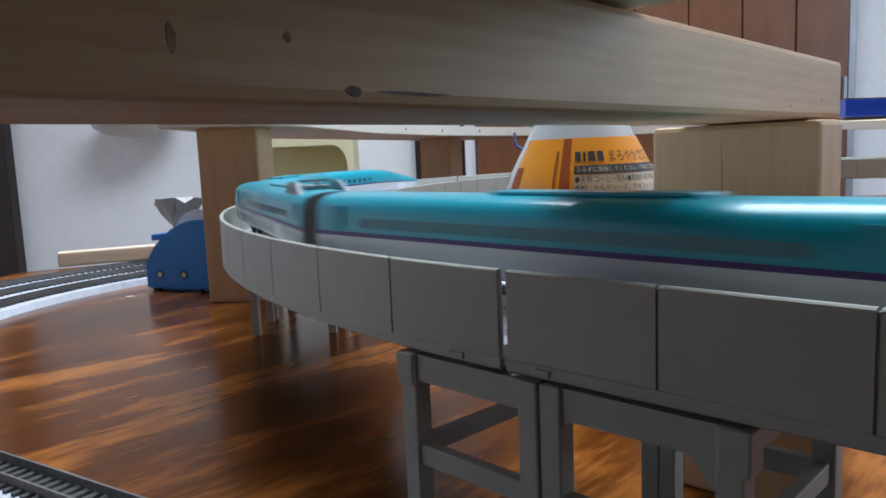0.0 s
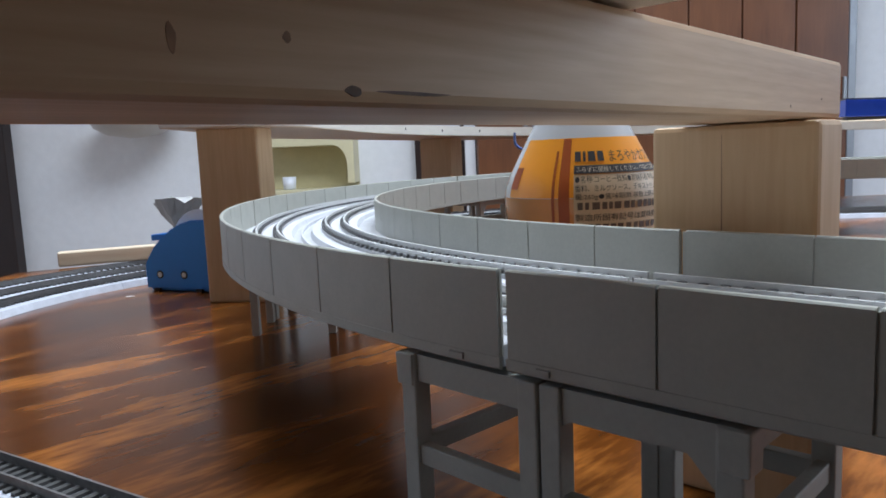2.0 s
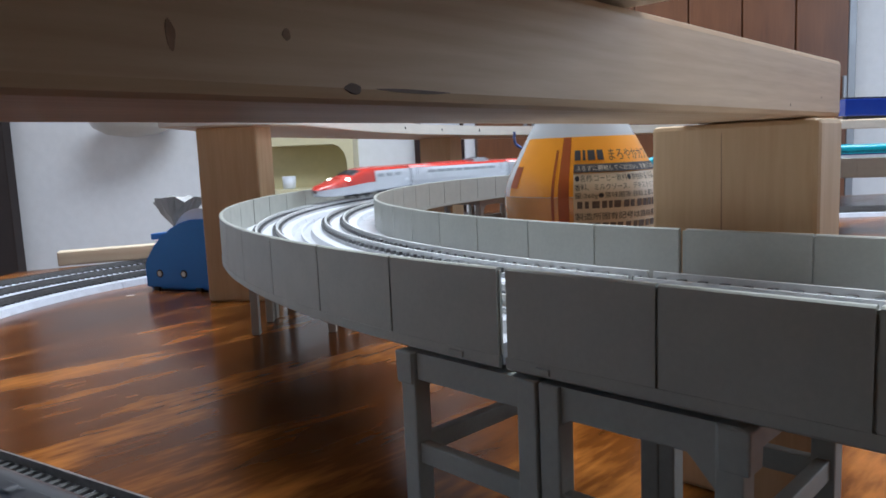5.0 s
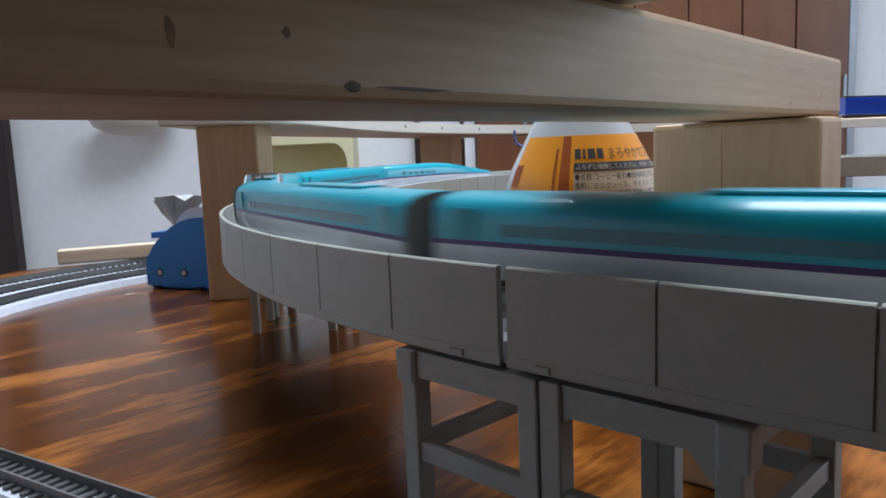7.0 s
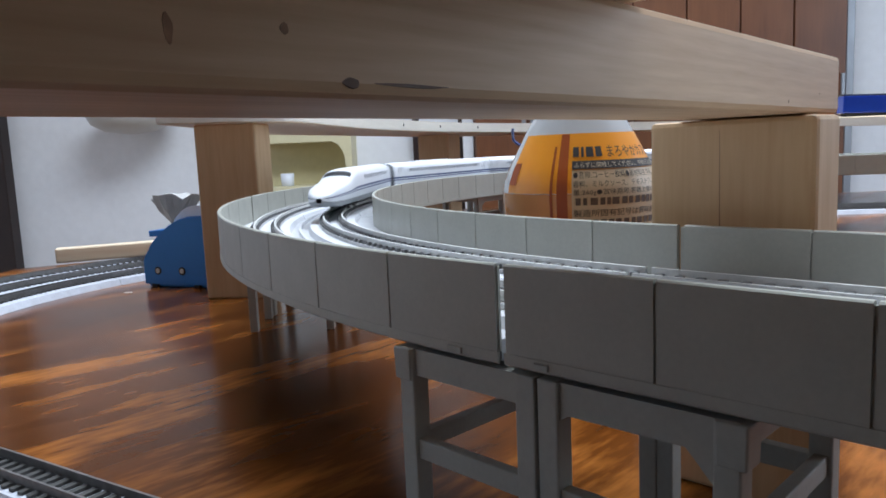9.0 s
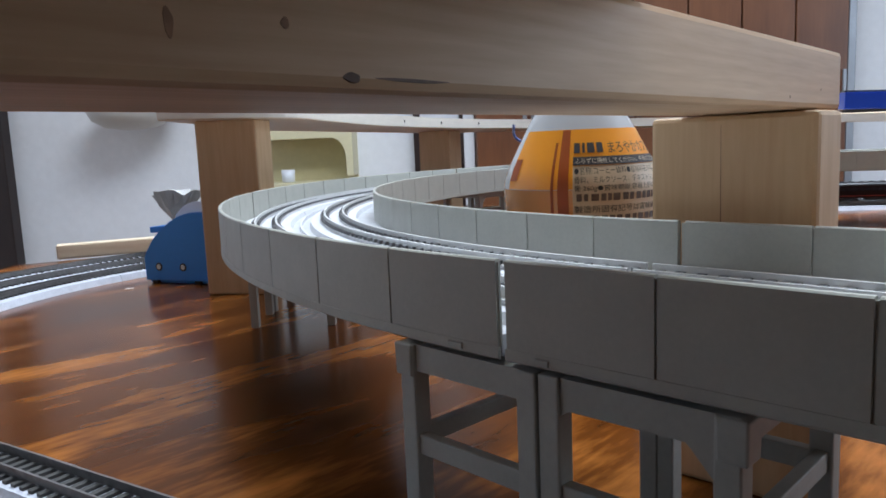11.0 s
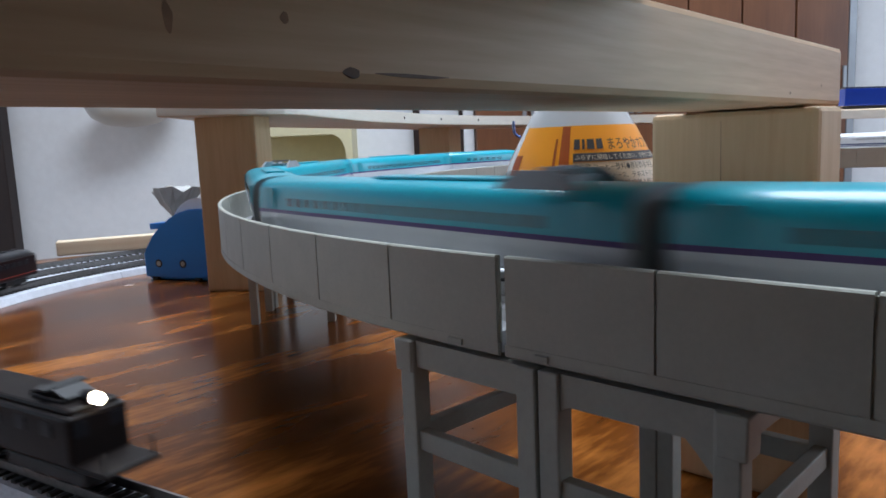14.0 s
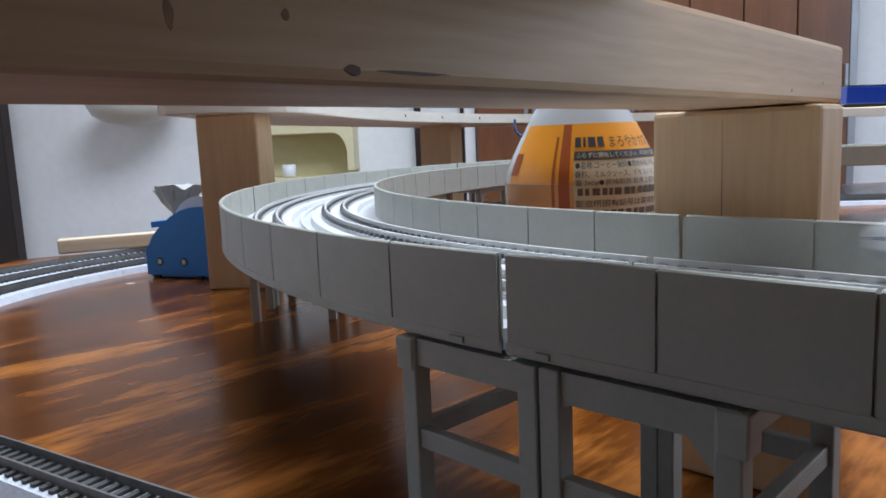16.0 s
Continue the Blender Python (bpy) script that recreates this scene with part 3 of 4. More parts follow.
# ---- tape dispenser and the things beside it ----
WHITE_PLASTIC = material("white_plastic_roll", (0.74, 0.76, 0.80), 0.35, grain=0.05, scale=100)
STEEL = material("screw_steel", (0.5, 0.46, 0.38), 0.35, 1.0, grain=0.3, scale=900)
DARK = material("black_recess", (0.015, 0.015, 0.018), 0.6)
disp = thing("tape_dispenser", "blue plastic tape dispenser with a white roll", "tape dispenser", pose(-0.2400, 0.5905, 0.0, 0, 0, -22))
prof = [(0.0, 0.003), (0.0, 0.0215), (0.003, 0.0270), (0.0095, 0.0350), (0.018, 0.0430), (0.028, 0.0500), (0.038, 0.0545), (0.048, 0.0570), (0.060, 0.0575), (0.080, 0.0545), (0.098, 0.045), (0.110, 0.030), (0.112, 0.003)]
for y in (0.0, 0.0215):
    bm = bmesh.new()
    add_loft(bm, [[(x, y + d, z) for x, z in prof] for d in (0.0, 0.0035)])
    bmesh.ops.bevel(bm, geom=[e for e in bm.edges if abs(e.verts[0].co.y - e.verts[1].co.y) < 1e-6], offset=0.0006, segments=2, affect="EDGES")
    part("side_plate", bm, BLUE_PLASTIC, disp)
part("base", box((0.056, 0.0125, 0.0050), (0.110, 0.0175, 0.009), bevel=0.0006), BLUE_PLASTIC, disp)
for x in (0.008, 0.050, 0.100):
    part("rubber_foot", box((x, 0.0125, 0.0017), (0.006, 0.022, 0.0034), bevel=0.0006), DARK, disp)
part("tape_roll", add_cyl(bmesh.new(), (0.054, 0.0042, 0.0380), (0.054, 0.0208, 0.0380), 0.0275, n=40), WHITE_PLASTIC, disp, "white tape roll", smooth=False)
for x in (0.0145, 0.0385):
    part("screw_recess", add_cyl(bmesh.new(), (x, -0.0003, 0.0140), (x, 0.0002, 0.0140), 0.0033, n=18), DARK, disp)
    part("screw", add_cyl(bmesh.new(), (x, -0.0007, 0.0140), (x, 0.0, 0.0140), 0.0020, n=14), STEEL, disp, "steel cross-head screw")
part("cutter_arm", box((0.0165, 0.0125, 0.0425), (0.0200, 0.0150, 0.0050), Matrix.Rotation(radians(-4), 4, "Y"), bevel=0.0008), BLUE_PLASTIC, disp)
part("cutter_blade", box((0.0125, 0.0030, 0.0470), (0.008, 0.0010, 0.0030), Matrix.Rotation(radians(25), 4, "Y")), STEEL, disp, "bright serrated blade")
# a crumpled clear wrapper standing behind
WRAP = material("crumpled_grey_film", (0.30, 0.285, 0.265), 0.35, grain=0.25, scale=60, bump=0.5)
bm = bmesh.new()
rnd = random.Random(8)
rings = []
for k, (rad, z) in enumerate(((0.012, 0.0), (0.010, 0.02), (0.007, 0.040), (0.016, 0.052), (0.025, 0.066))):
    rings.append([(rad * math.cos(2 * math.pi * i / 18) * rnd.uniform(0.8, 1.15), rad * math.sin(2 * math.pi * i / 18) * rnd.uniform(0.7, 1.0), z + (rnd.uniform(-0.004, 0.004) if k > 2 else 0)) for i in range(18)])
add_loft(bm, rings)
wrap = part("crumpled_wrapper", bm, WRAP)
wrap.matrix_world = pose(-0.2570, 0.7250, 0.0)
tagged(wrap, "crumpled grey translucent wrapper standing behind the dispenser", "wrapper")

# ---- floor level line: one long run that passes on the outer track first, then on the inner one ----
BALLAST = material("pale_grey_roadbed", (0.56, 0.58, 0.64), 0.6, grain=0.2, scale=900, bump=0.3)
SLEEPER = material("dark_sleeper", (0.055, 0.052, 0.048), 0.6, grain=0.2, scale=600)
FLOOR_RAIL = 0.0085
DULL_RAIL = material("dull_dark_rail", (0.20, 0.19, 0.18), 0.45, 0.6, grain=0.3, scale=500)
FC = Vector((-0.062, 0.472))
ctrl = [Vector((FC.x + r * math.cos(radians(a)), FC.y + r * math.sin(radians(a)))) for a, r in ((100, 0.264), (118, 0.264), (136, 0.264), (154, 0.264), (172, 0.264), (190, 0.263), (208, 0.260), (225, 0.2555), (238, 0.252))]
ctrl += [Vector((-0.1160, 0.2090)), Vector((-0.0175, 0.1445))]
ctrl += [Vector((-0.0175, 0.1445)) + DIR.xy * d for d in (0.10, 0.25, 0.42)]
e = ctrl[-1]
side = Vector((DIR.y, -DIR.x))
mid_end = e + DIR.xy * 0.18 - side * 0.42
ctrl += [mid_end + DIR.xy * 0.40 * math.sin(radians(a)) + side * 0.42 * math.cos(radians(a)) for a in (30, 65, 100, 135, 165)]
ctrl += [Vector((1.10, 0.36)), Vector((0.92, 0.66)), Vector((0.66, 0.88)), Vector((0.36, 0.93)), Vector((0.12, 0.835))]
N_CTRL = len(ctrl)
loop_pts = []
for i in range(N_CTRL):
    p0, p1, p2, p3 = (ctrl[(i + k) % N_CTRL] for k in (-1, 0, 1, 2))
    for j in range(10):
        t = j / 10
        loop_pts.append(0.5 * ((2 * p1) + (p2 - p0) * t + (2 * p0 - 5 * p1 + 4 * p2 - p3) * t * t + (3 * p1 - p0 - 3 * p2 + p3) * t ** 3))
loop_s = [0.0]
for a, b in zip(loop_pts, loop_pts[1:] + loop_pts[:1]):
    loop_s.append(loop_s[-1] + (b - a).length)
FLOOR_LAP = loop_s[-1]
TRACK_GAP = 0.040


def on_loop(s, off):
    """Place and heading on the floor line; off: metres outside the inner track."""
    s %= FLOOR_LAP
    lo, hi = 0, len(loop_pts)
    while hi - lo > 1:
        m = (lo + hi) // 2
        lo, hi = (m, hi) if loop_s[m] <= s else (lo, m)
    n = len(loop_pts)
    a, b, c = loop_pts[lo], loop_pts[(lo + 1) % n], loop_pts[(lo + 2) % n]
    f = (s - loop_s[lo]) / (loop_s[lo + 1] - loop_s[lo])
    d = (b - a).normalized().lerp((c - b).normalized(), f).normalized()
    p = a.lerp(b, f)
    return Vector((p.x + d.y * off, p.y - d.x * off, 0)), math.atan2(d.y, d.x)


def loop_sweep(bm, s0, s1, off, prof, n):
    rings = []
    for i in range(n + 1):
        p, h = on_loop(s0 + (s1 - s0) * i / n, off)
        side_v = Vector((math.sin(h), -math.cos(h), 0))
        rings.append([(*(p + side_v * x).xy, z) for x, z in prof])
    return add_loft(bm, rings)


def floor_track(s0, s1, off, n, half=0.0128):
    t = thing("track_section", "pale grey model track section with dark sleepers on the table", "model track", group="floor tracks")
    part("roadbed", loop_sweep(bmesh.new(), s0, s1, off, [(-half, 0.0), (-half + 0.0028, 0.0048), (half - 0.0028, 0.0048), (half, 0.0)], n), BALLAST, t)
    for d in (-0.0047, 0.0047):
        part("rail", loop_sweep(bmesh.new(), s0, s1, off, [(d - 0.0004, 0.0058), (d - 0.0004, FLOOR_RAIL), (d + 0.0004, FLOOR_RAIL), (d + 0.0004, 0.0058)], n), DULL_RAIL, t, "dull dark rail")
    me = None
    cnt = int((s1 - s0) / 0.0046)
    for i in range(cnt):
        p, h = on_loop(s0 + (s1 - s0) * (i + 0.5) / cnt, off)
        if me is None:
            ob = part("sleeper", box((0, 0, 0.0053), (0.0021, 0.0165, 0.0012)), SLEEPER, t)
            me = ob.data
        else:
            ob = new("sleeper", me)
            ob.parent = t
        ob.matrix_world = Matrix.Translation(p) @ Matrix.Rotation(h, 4, "Z")
    return t


def plain_track(s0, s1, off, n):
    """Far stretches out of sight: sleepers joined."""
    t = thing("track_section", "pale grey model track section with dark sleepers on the table", "model track", group="floor tracks")
    part("roadbed", loop_sweep(bmesh.new(), s0, s1, off, [(-0.0190, 0.0), (-0.0160, 0.0048), (0.0160, 0.0048), (0.0190, 0.0)], n), BALLAST, t)
    for d in (-0.0047, 0.0047):
        part("rail", loop_sweep(bmesh.new(), s0, s1, off, [(d - 0.0004, 0.0058), (d - 0.0004, FLOOR_RAIL), (d + 0.0004, FLOOR_RAIL), (d + 0.0004, 0.0058)], n), DULL_RAIL, t)
    bm = bmesh.new()
    cnt = int((s1 - s0) / 0.0046)
    for i in range(cnt):
        p, h = on_loop(s0 + (s1 - s0) * (i + 0.5) / cnt, off)
        add_box(bm, (0, 0, 0.0053), (0.0021, 0.0165, 0.0012), Matrix.Translation(p) @ Matrix.Rotation(h, 4, "Z"))
    tagged(part("sleepers", bm, SLEEPER, t), kind="stuff")
    return t


ARC_END = loop_s[8 * 10]
for k in range(2):
    floor_track(k * 0.215, (k + 1) * 0.215 - 0.0004, 2 * TRACK_GAP, 16, 0.0190)
for off in (0.0, TRACK_GAP):
    for k in range(2):
        floor_track(k * 0.215, (k + 1) * 0.215 - 0.0004, off, 16, 0.0195)
    floor_track(0.43, 0.645 - 0.0004, off, 14)
    floor_track(0.645, 0.86, off, 10)
    rest = FLOOR_LAP - 0.86
    for k in range(12):
        plain_track(0.86 + rest * k / 12 + 0.0002, 0.86 + rest * (k + 1) / 12 - 0.0004, off, 14)

# ---- trains ----
TEAL = material("teal_train_paint", (0.005, 0.33, 0.43), 0.30, grain=0.05, scale=300, coat=0.3, coat_rough=0.12)
TRAIN_WHITE = material("white_train_paint", (0.78, 0.80, 0.84), 0.35, grain=0.03, scale=300, coat=0.15, coat_rough=0.08)
TRAIN_SILVER = material("pale_silver_train_paint", (0.60, 0.62, 0.66), 0.25, grain=0.04, scale=300, coat=0.5, coat_rough=0.08)
VIOLET = material("violet_stripe", (0.055, 0.02, 0.14), 0.35)
NAVY = material("navy_stripe", (0.012, 0.03, 0.14), 0.35)
RED = material("red_train_paint", (0.62, 0.045, 0.03), 0.25, grain=0.05, scale=300, coat=0.6, coat_rough=0.08)
SKIRT = material("grey_skirt", (0.28, 0.30, 0.32), 0.45, grain=0.1, scale=300)
GLASS_DARK = material("smoked_glass", (0.012, 0.014, 0.018), 0.30, spec=0.25)
WINDOW_TEAL = material("dim_window", (0.02, 0.06, 0.075), 0.12, coat=0.6, coat_rough=0.03)
WINDOW_PALE = material("pale_grey_window", (0.40, 0.42, 0.46), 0.3)
BOGIE = material("black_bogie", (0.022, 0.022, 0.023), 0.6, grain=0.3, scale=500)
WHEEL = material("wheel_steel", (0.30, 0.29, 0.27), 0.35, 1.0, grain=0.2, scale=500)
LAMP_WHITE = glow("lit_headlamp", (1.0, 0.96, 0.86), 9.0)
LAMP_WARM = glow("lit_loco_lamp", (1.0, 0.85, 0.55), 30.0)
LOCO_BROWN = material("sooty_brown_loco", (0.013, 0.0085, 0.0075), 0.45, grain=0.4, scale=250, bump=0.1, spec=0.2)
COACH_BROWN = material("dark_maroon_coach", (0.016, 0.006, 0.006), 0.4, grain=0.3, scale=250, spec=0.2)
COACH_ROOF = material("black_grey_coach_roof", (0.020, 0.021, 0.025), 0.3, grain=0.25, scale=400, bump=0.05, coat=0.1)
RED_LINE = material("faded_red_line", (0.22, 0.022, 0.012), 0.4)

HALF = [(0.0, 0.0035), (0.0078, 0.0035), (0.0094, 0.0050), (0.0101, 0.0066), (0.0104, 0.0090), (0.0105, 0.0095), (0.0105, 0.0100), (0.0105, 0.0108), (0.0105, 0.0114), (0.0105, 0.0126),
        (0.0104, 0.0155), (0.0101, 0.0180), (0.0096, 0.0198), (0.0086, 0.0212), (0.0068, 0.0222), (0.0036, 0.0228), (0.0, 0.0230)]


def ring(x, w=1.0, top=1.0, base=0.0):
    """Half section at x: w narrows it, top lowers what lies above the waist, base lifts the foot."""
    out = []
    for y, z in HALF:
        zz = 0.0085 + (z - 0.0085) * top if z > 0.0085 else z + base * (0.0085 - z) / 0.005
        out.append((x, y * w, zz))
    return out


def add_band(bm, rings, i0, i1):
    """Both flanks of the shell between two heights of the section."""
    for sgn in (1, -1):
        add_loft(bm, [[(p[0], sgn * p[1], p[2]) for p in r[i0:i1 + 1]] for r in rings], closed=False, caps=False)
    bmesh.ops.remove_doubles(bm, verts=bm.verts, dist=1e-6)
    return bm


def shell(car, rings, bands):
    for name, mat, i0, i1 in bands:
        part(name, add_band(bmesh.new(), rings, i0, i1), mat, car, smooth=True)


def end_wall(car, x, mat):
    bm = bmesh.new()
    r = ring(x)
    bm.faces.new([bm.verts.new(p) for p in r] + [bm.verts.new((p[0], -p[1], p[2])) for p in r[-2:0:-1]])
    part("end_wall", bm, mat, car)


def bogies(car, places, dark=BOGIE):
    for x in places:
        b = part("bogie", box((x, 0, 0.0036), (0.0235, 0.0125, 0.0036), bevel=0.0006), dark, car)
        for dx in (-0.0078, 0.0078):
            for y in (-0.0047, 0.0047):
                part("wheel", add_cyl(bmesh.new(), (x + dx, y - 0.0009, 0.0031), (x + dx, y + 0.0009, 0.0031), 0.0031, n=18), WHEEL, b)


def windows(car, x0, x1, n, w, h, z, mat, y=0.01035):
    me = None
    for sgn in (1, -1):
        for i in range(n):
            x = x0 + (x1 - x0) * (i + 0.5) / n
            if me is None:
                ob = part("window", box((0, 0, 0), (w, 0.0004, h)), mat, car)
                me = ob.data
            else:
                ob = new("window", me)
                ob.parent = car
            ob.location = (x, sgn * y, z)


def gangway(car, x):
    part("gangway", box((x, 0, 0.0118), (0.0040, 0.0150, 0.0165), bevel=0.0008), DARK, car)


def pantograph(car, x, shield):
    for y in (-0.0074, 0.0074):
        bm = bmesh.new()
        add_loft(bm, [[(x - 0.0125, y + d, 0.0214), (x - 0.0065, y * 0.93 + d, 0.0256), (x + 0.0065, y * 0.93 + d, 0.0256), (x + 0.0125, y + d, 0.0214)] for d in (-0.0004, 0.0004)])
        part("pantograph_shield", bm, shield, car)
    part("insulator_base", box((x, 0, 0.0236), (0.012, 0.0070, 0.0016), bevel=0.0003), SKIRT, car)
    part("contact_arm", box((x, 0, 0.0258), (0.0012, 0.0105, 0.0008)), SKIRT, car)
    part("arm", box((x + 0.0025, 0, 0.0248), (0.0070, 0.0010, 0.0010), bevel=0.0), SKIRT, car)


E5_BANDS = [("lower_body", TRAIN_SILVER, 0, 8), ("stripe", VIOLET, 8, 9), ("upper_body", TEAL, 9, 16)]
N7_BANDS = [("skirt", SKIRT, 0, 3), ("lower_body", TRAIN_WHITE, 3, 6), ("thin_stripe", NAVY, 6, 7), ("stripe_gap", TRAIN_WHITE, 7, 8), ("stripe", NAVY, 8, 9), ("upper_body", TRAIN_WHITE, 9, 16)]
E6_BANDS = [("skirt", SKIRT, 0, 2), ("body_side", TRAIN_SILVER, 2, 12), ("roof", RED, 12, 16)]


def middle_car(kind, label, length, bands, n_win, win_mat, win, panto=None):
    car = thing("train_car", label, "model train", group=kind)
    h = length / 2 - 0.0020
    rings = [ring(-h, 0.97, 0.985), ring(-h + 0.0012), ring(0), ring(h - 0.0012), ring(h, 0.97, 0.985)]
    shell(car, rings, bands)
    end_wall(car, -h + 0.0004, SKIRT), end_wall(car, h - 0.0004, SKIRT)
    gangway(car, -h - 0.0014)
    bogies(car, (-h + 0.022, h - 0.022))
    windows(car, -h + 0.020, h - 0.020, n_win, win[0], win[1], win[2], win_mat)
    for x in (-h + 0.010, h - 0.010):
        for y in (-0.0106, 0.0106):
            part("door", box((x, y * 0.985, 0.0163), (0.0056, 0.0005, 0.0070)), bands[-1][1] if bands is not E6_BANDS else TRAIN_SILVER, car)
    part("roof_unit", box((0.01, 0, 0.0232), (0.050, 0.0075, 0.0010), bevel=0.0004), bands[-1][1], car)
    if panto is not None:
        pantograph(car, panto, TRAIN_WHITE if bands is N7_BANDS else SKIRT)
    return car


def nose_rings(h, length, steps):
    """Rings towards +x: steps of (share of the nose from the body to the tip, width, height, foot lift)."""
    return [ring(h - length + length * q, w, t, b) for q, w, t, b in steps]


E5_NOSE = [(0.0, 1, 1, 0), (0.10, 1, 0.985, 0), (0.22, 1, 0.93, 0), (0.34, 0.99, 0.84, 0), (0.45, 0.97, 0.72, 0), (0.56, 0.94, 0.60, 0), (0.67, 0.88, 0.48, 0), (0.78, 0.80, 0.36, 0.0002), (0.88, 0.68, 0.26, 0.0006), (0.95, 0.50, 0.17, 0.0012), (0.985, 0.32, 0.09, 0.002), (1.0, 0.12, 0.03, 0.003)]
N7_NOSE = [(0.0, 1, 1, 0), (0.12, 0.995, 0.99, 0), (0.24, 0.98, 0.95, 0), (0.33, 0.96, 0.86, 0), (0.42, 0.95, 0.70, 0), (0.50, 0.95, 0.60, 0), (0.62, 0.92, 0.53, 0), (0.74, 0.87, 0.47, 0), (0.85, 0.79, 0.39, 0.0003), (0.93, 0.66, 0.28, 0.0007), (0.98, 0.45, 0.15, 0.0014), (1.0, 0.14, 0.03, 0.003)]
E6_NOSE = [(0.0, 0.97, 1, 0), (0.12, 0.97, 0.985, 0), (0.24, 0.96, 0.93, 0), (0.35, 0.94, 0.82, 0), (0.45, 0.92, 0.66, 0), (0.54, 0.90, 0.54, 0), (0.66, 0.86, 0.45, 0), (0.78, 0.78, 0.36, 0), (0.89, 0.66, 0.26, 0.0006), (0.96, 0.46, 0.15, 0.0014), (1.0, 0.14, 0.04, 0.003)]


def head_car(kind, label, length, nose_len, nose, bands, nose_bands, n_win, win_mat, win, lamps=None, canopy=(0.25, 0.42), panto=None):
    """End car, nose towards +x."""
    car = thing("train_car", label, "model train", group=kind)
    h = length / 2 - 0.0010
    back = -h + 0.0010
    shell(car, [ring(back, 0.97, 0.985), ring(back + 0.0012), ring(0.5 * (back + h - nose_len)), ring(h - nose_len)], bands)
    nr = nose_rings(h, nose_len, nose)
    for name, mat, i0, i1 in nose_bands:
        part("nose_" + name, add_band(bmesh.new(), nr, i0, i1), mat, car, smooth=True)
    end_wall(car, back + 0.0004, SKIRT)
    gangway(car, back - 0.0014)
    bogies(car, (back + 0.022, h - nose_len + 0.012))
    windows(car, back + 0.018, h - nose_len - 0.002, n_win, win[0], win[1], win[2], win_mat)
    # cab windscreen, laid on the slope
    q0, q1 = canopy
    sel = []
    for k in range(7):
        q = q0 + (q1 - q0) * k / 6
        for a, b in zip(nose, nose[1:]):
            if a[0] <= q <= b[0]:
                f = (q - a[0]) / (b[0] - a[0])
                v = [a[i] + (b[i] - a[i]) * f for i in range(4)]
                break
        r = ring(h - nose_len + nose_len * v[0], v[1], v[2], v[3])
        sel.append([(x, y * 0.93, z + 0.00035) for x, y, z in r[12:]])
    bm = bmesh.new()
    add_band(bm, sel, 0, 4)
    part("windscreen", bm, GLASS_DARK, car, "dark cab windscreen", smooth=True)
    if lamps:
        lx, ly, lz, lr = lamps
        for y in (-ly, ly):
            bm = bmesh.new()
            bmesh.ops.create_icosphere(bm, subdivisions=2, radius=lr, matrix=Matrix.Translation((h - lx, y, lz)) @ Matrix.Diagonal((2.0, 0.8, 1.3, 1)))
            part("headlamp", bm, LAMP_WHITE, car, "lit white headlamp")
    if panto is not None:
        pantograph(car, panto, SKIRT)
    return car


def electric_loco():
    car = thing("locomotive", "old dark brown electric model locomotive with lit headlamp", "model locomotive")
    body = part("body", box((0, 0, 0.0145), (0.086, 0.0182, 0.0150), bevel=0.0012), LOCO_BROWN, car)
    part("roof", box((0, 0, 0.0226), (0.084, 0.0150, 0.0022), bevel=0.0009), LOCO_BROWN, car)
    for x in (-0.0495, 0.0495):
        part("end_deck", box((x, 0, 0.0078), (0.014, 0.0172, 0.0016), bevel=0.0004), LOCO_BROWN, car)
        for y in (-0.0075, 0.0075):
            part("handrail", box((x + math.copysign(0.0055, x), y, 0.0108), (0.0006, 0.0006, 0.006)), BOGIE, car)
    for x in (-0.027, 0.027):
        p = part("pantograph", box((x, 0, 0.0243), (0.016, 0.0100, 0.0010)), BOGIE, car)
        for dx in (-0.0055, 0.0055):
            part("pantograph_arm", box((x + dx, 0, 0.0258), (0.0070, 0.0090, 0.0007), Matrix.Translation((x + dx, 0, 0.0258)) @ Matrix.Rotation(math.copysign(0.28, dx), 4, "Y") @ Matrix.Translation((-x - dx, 0, -0.0258))), BOGIE, p)
        part("contact_strip", box((x, 0, 0.0270), (0.0050, 0.0130, 0.0006)), BOGIE, p)
    part("headlamp_housing", add_cyl(bmesh.new(), (0.0380, 0, 0.0252), (0.0430, 0, 0.0252), 0.0019, n=14), LOCO_BROWN, car)
    part("headlamp", add_cyl(bmesh.new(), (0.0430, 0, 0.0252), (0.0437, 0, 0.0252), 0.0018, n=14), LAMP_WARM, car, "lit warm headlamp")
    for x, w in ((-0.026, 0.038), (0.026, 0.038)):
        part("bogie", box((x, 0, 0.0042), (w, 0.0150, 0.0042), bevel=0.0006), BOGIE, car)
        for k in (-1, 0, 1):
            for y in (-0.0047, 0.0047):
                part("wheel", add_cyl(bmesh.new(), (x + k * 0.0120, y - 0.0009, 0.0038), (x + k * 0.0120, y + 0.0009, 0.0038), 0.0038, n=18), WHEEL, car)
    for i in range(6):
        for y in (-0.0092, 0.0092):
            part("window", box((-0.0325 + i * 0.0130, y, 0.0176), (0.0052, 0.0003, 0.0042)), GLASS_DARK, car)
    for x in (-0.0431, 0.0431):
        for y in (-0.0055, 0.0055):
            part("cab_window", box((x, y, 0.0180), (0.0003, 0.0042, 0.0042)), GLASS_DARK, car)
    return car


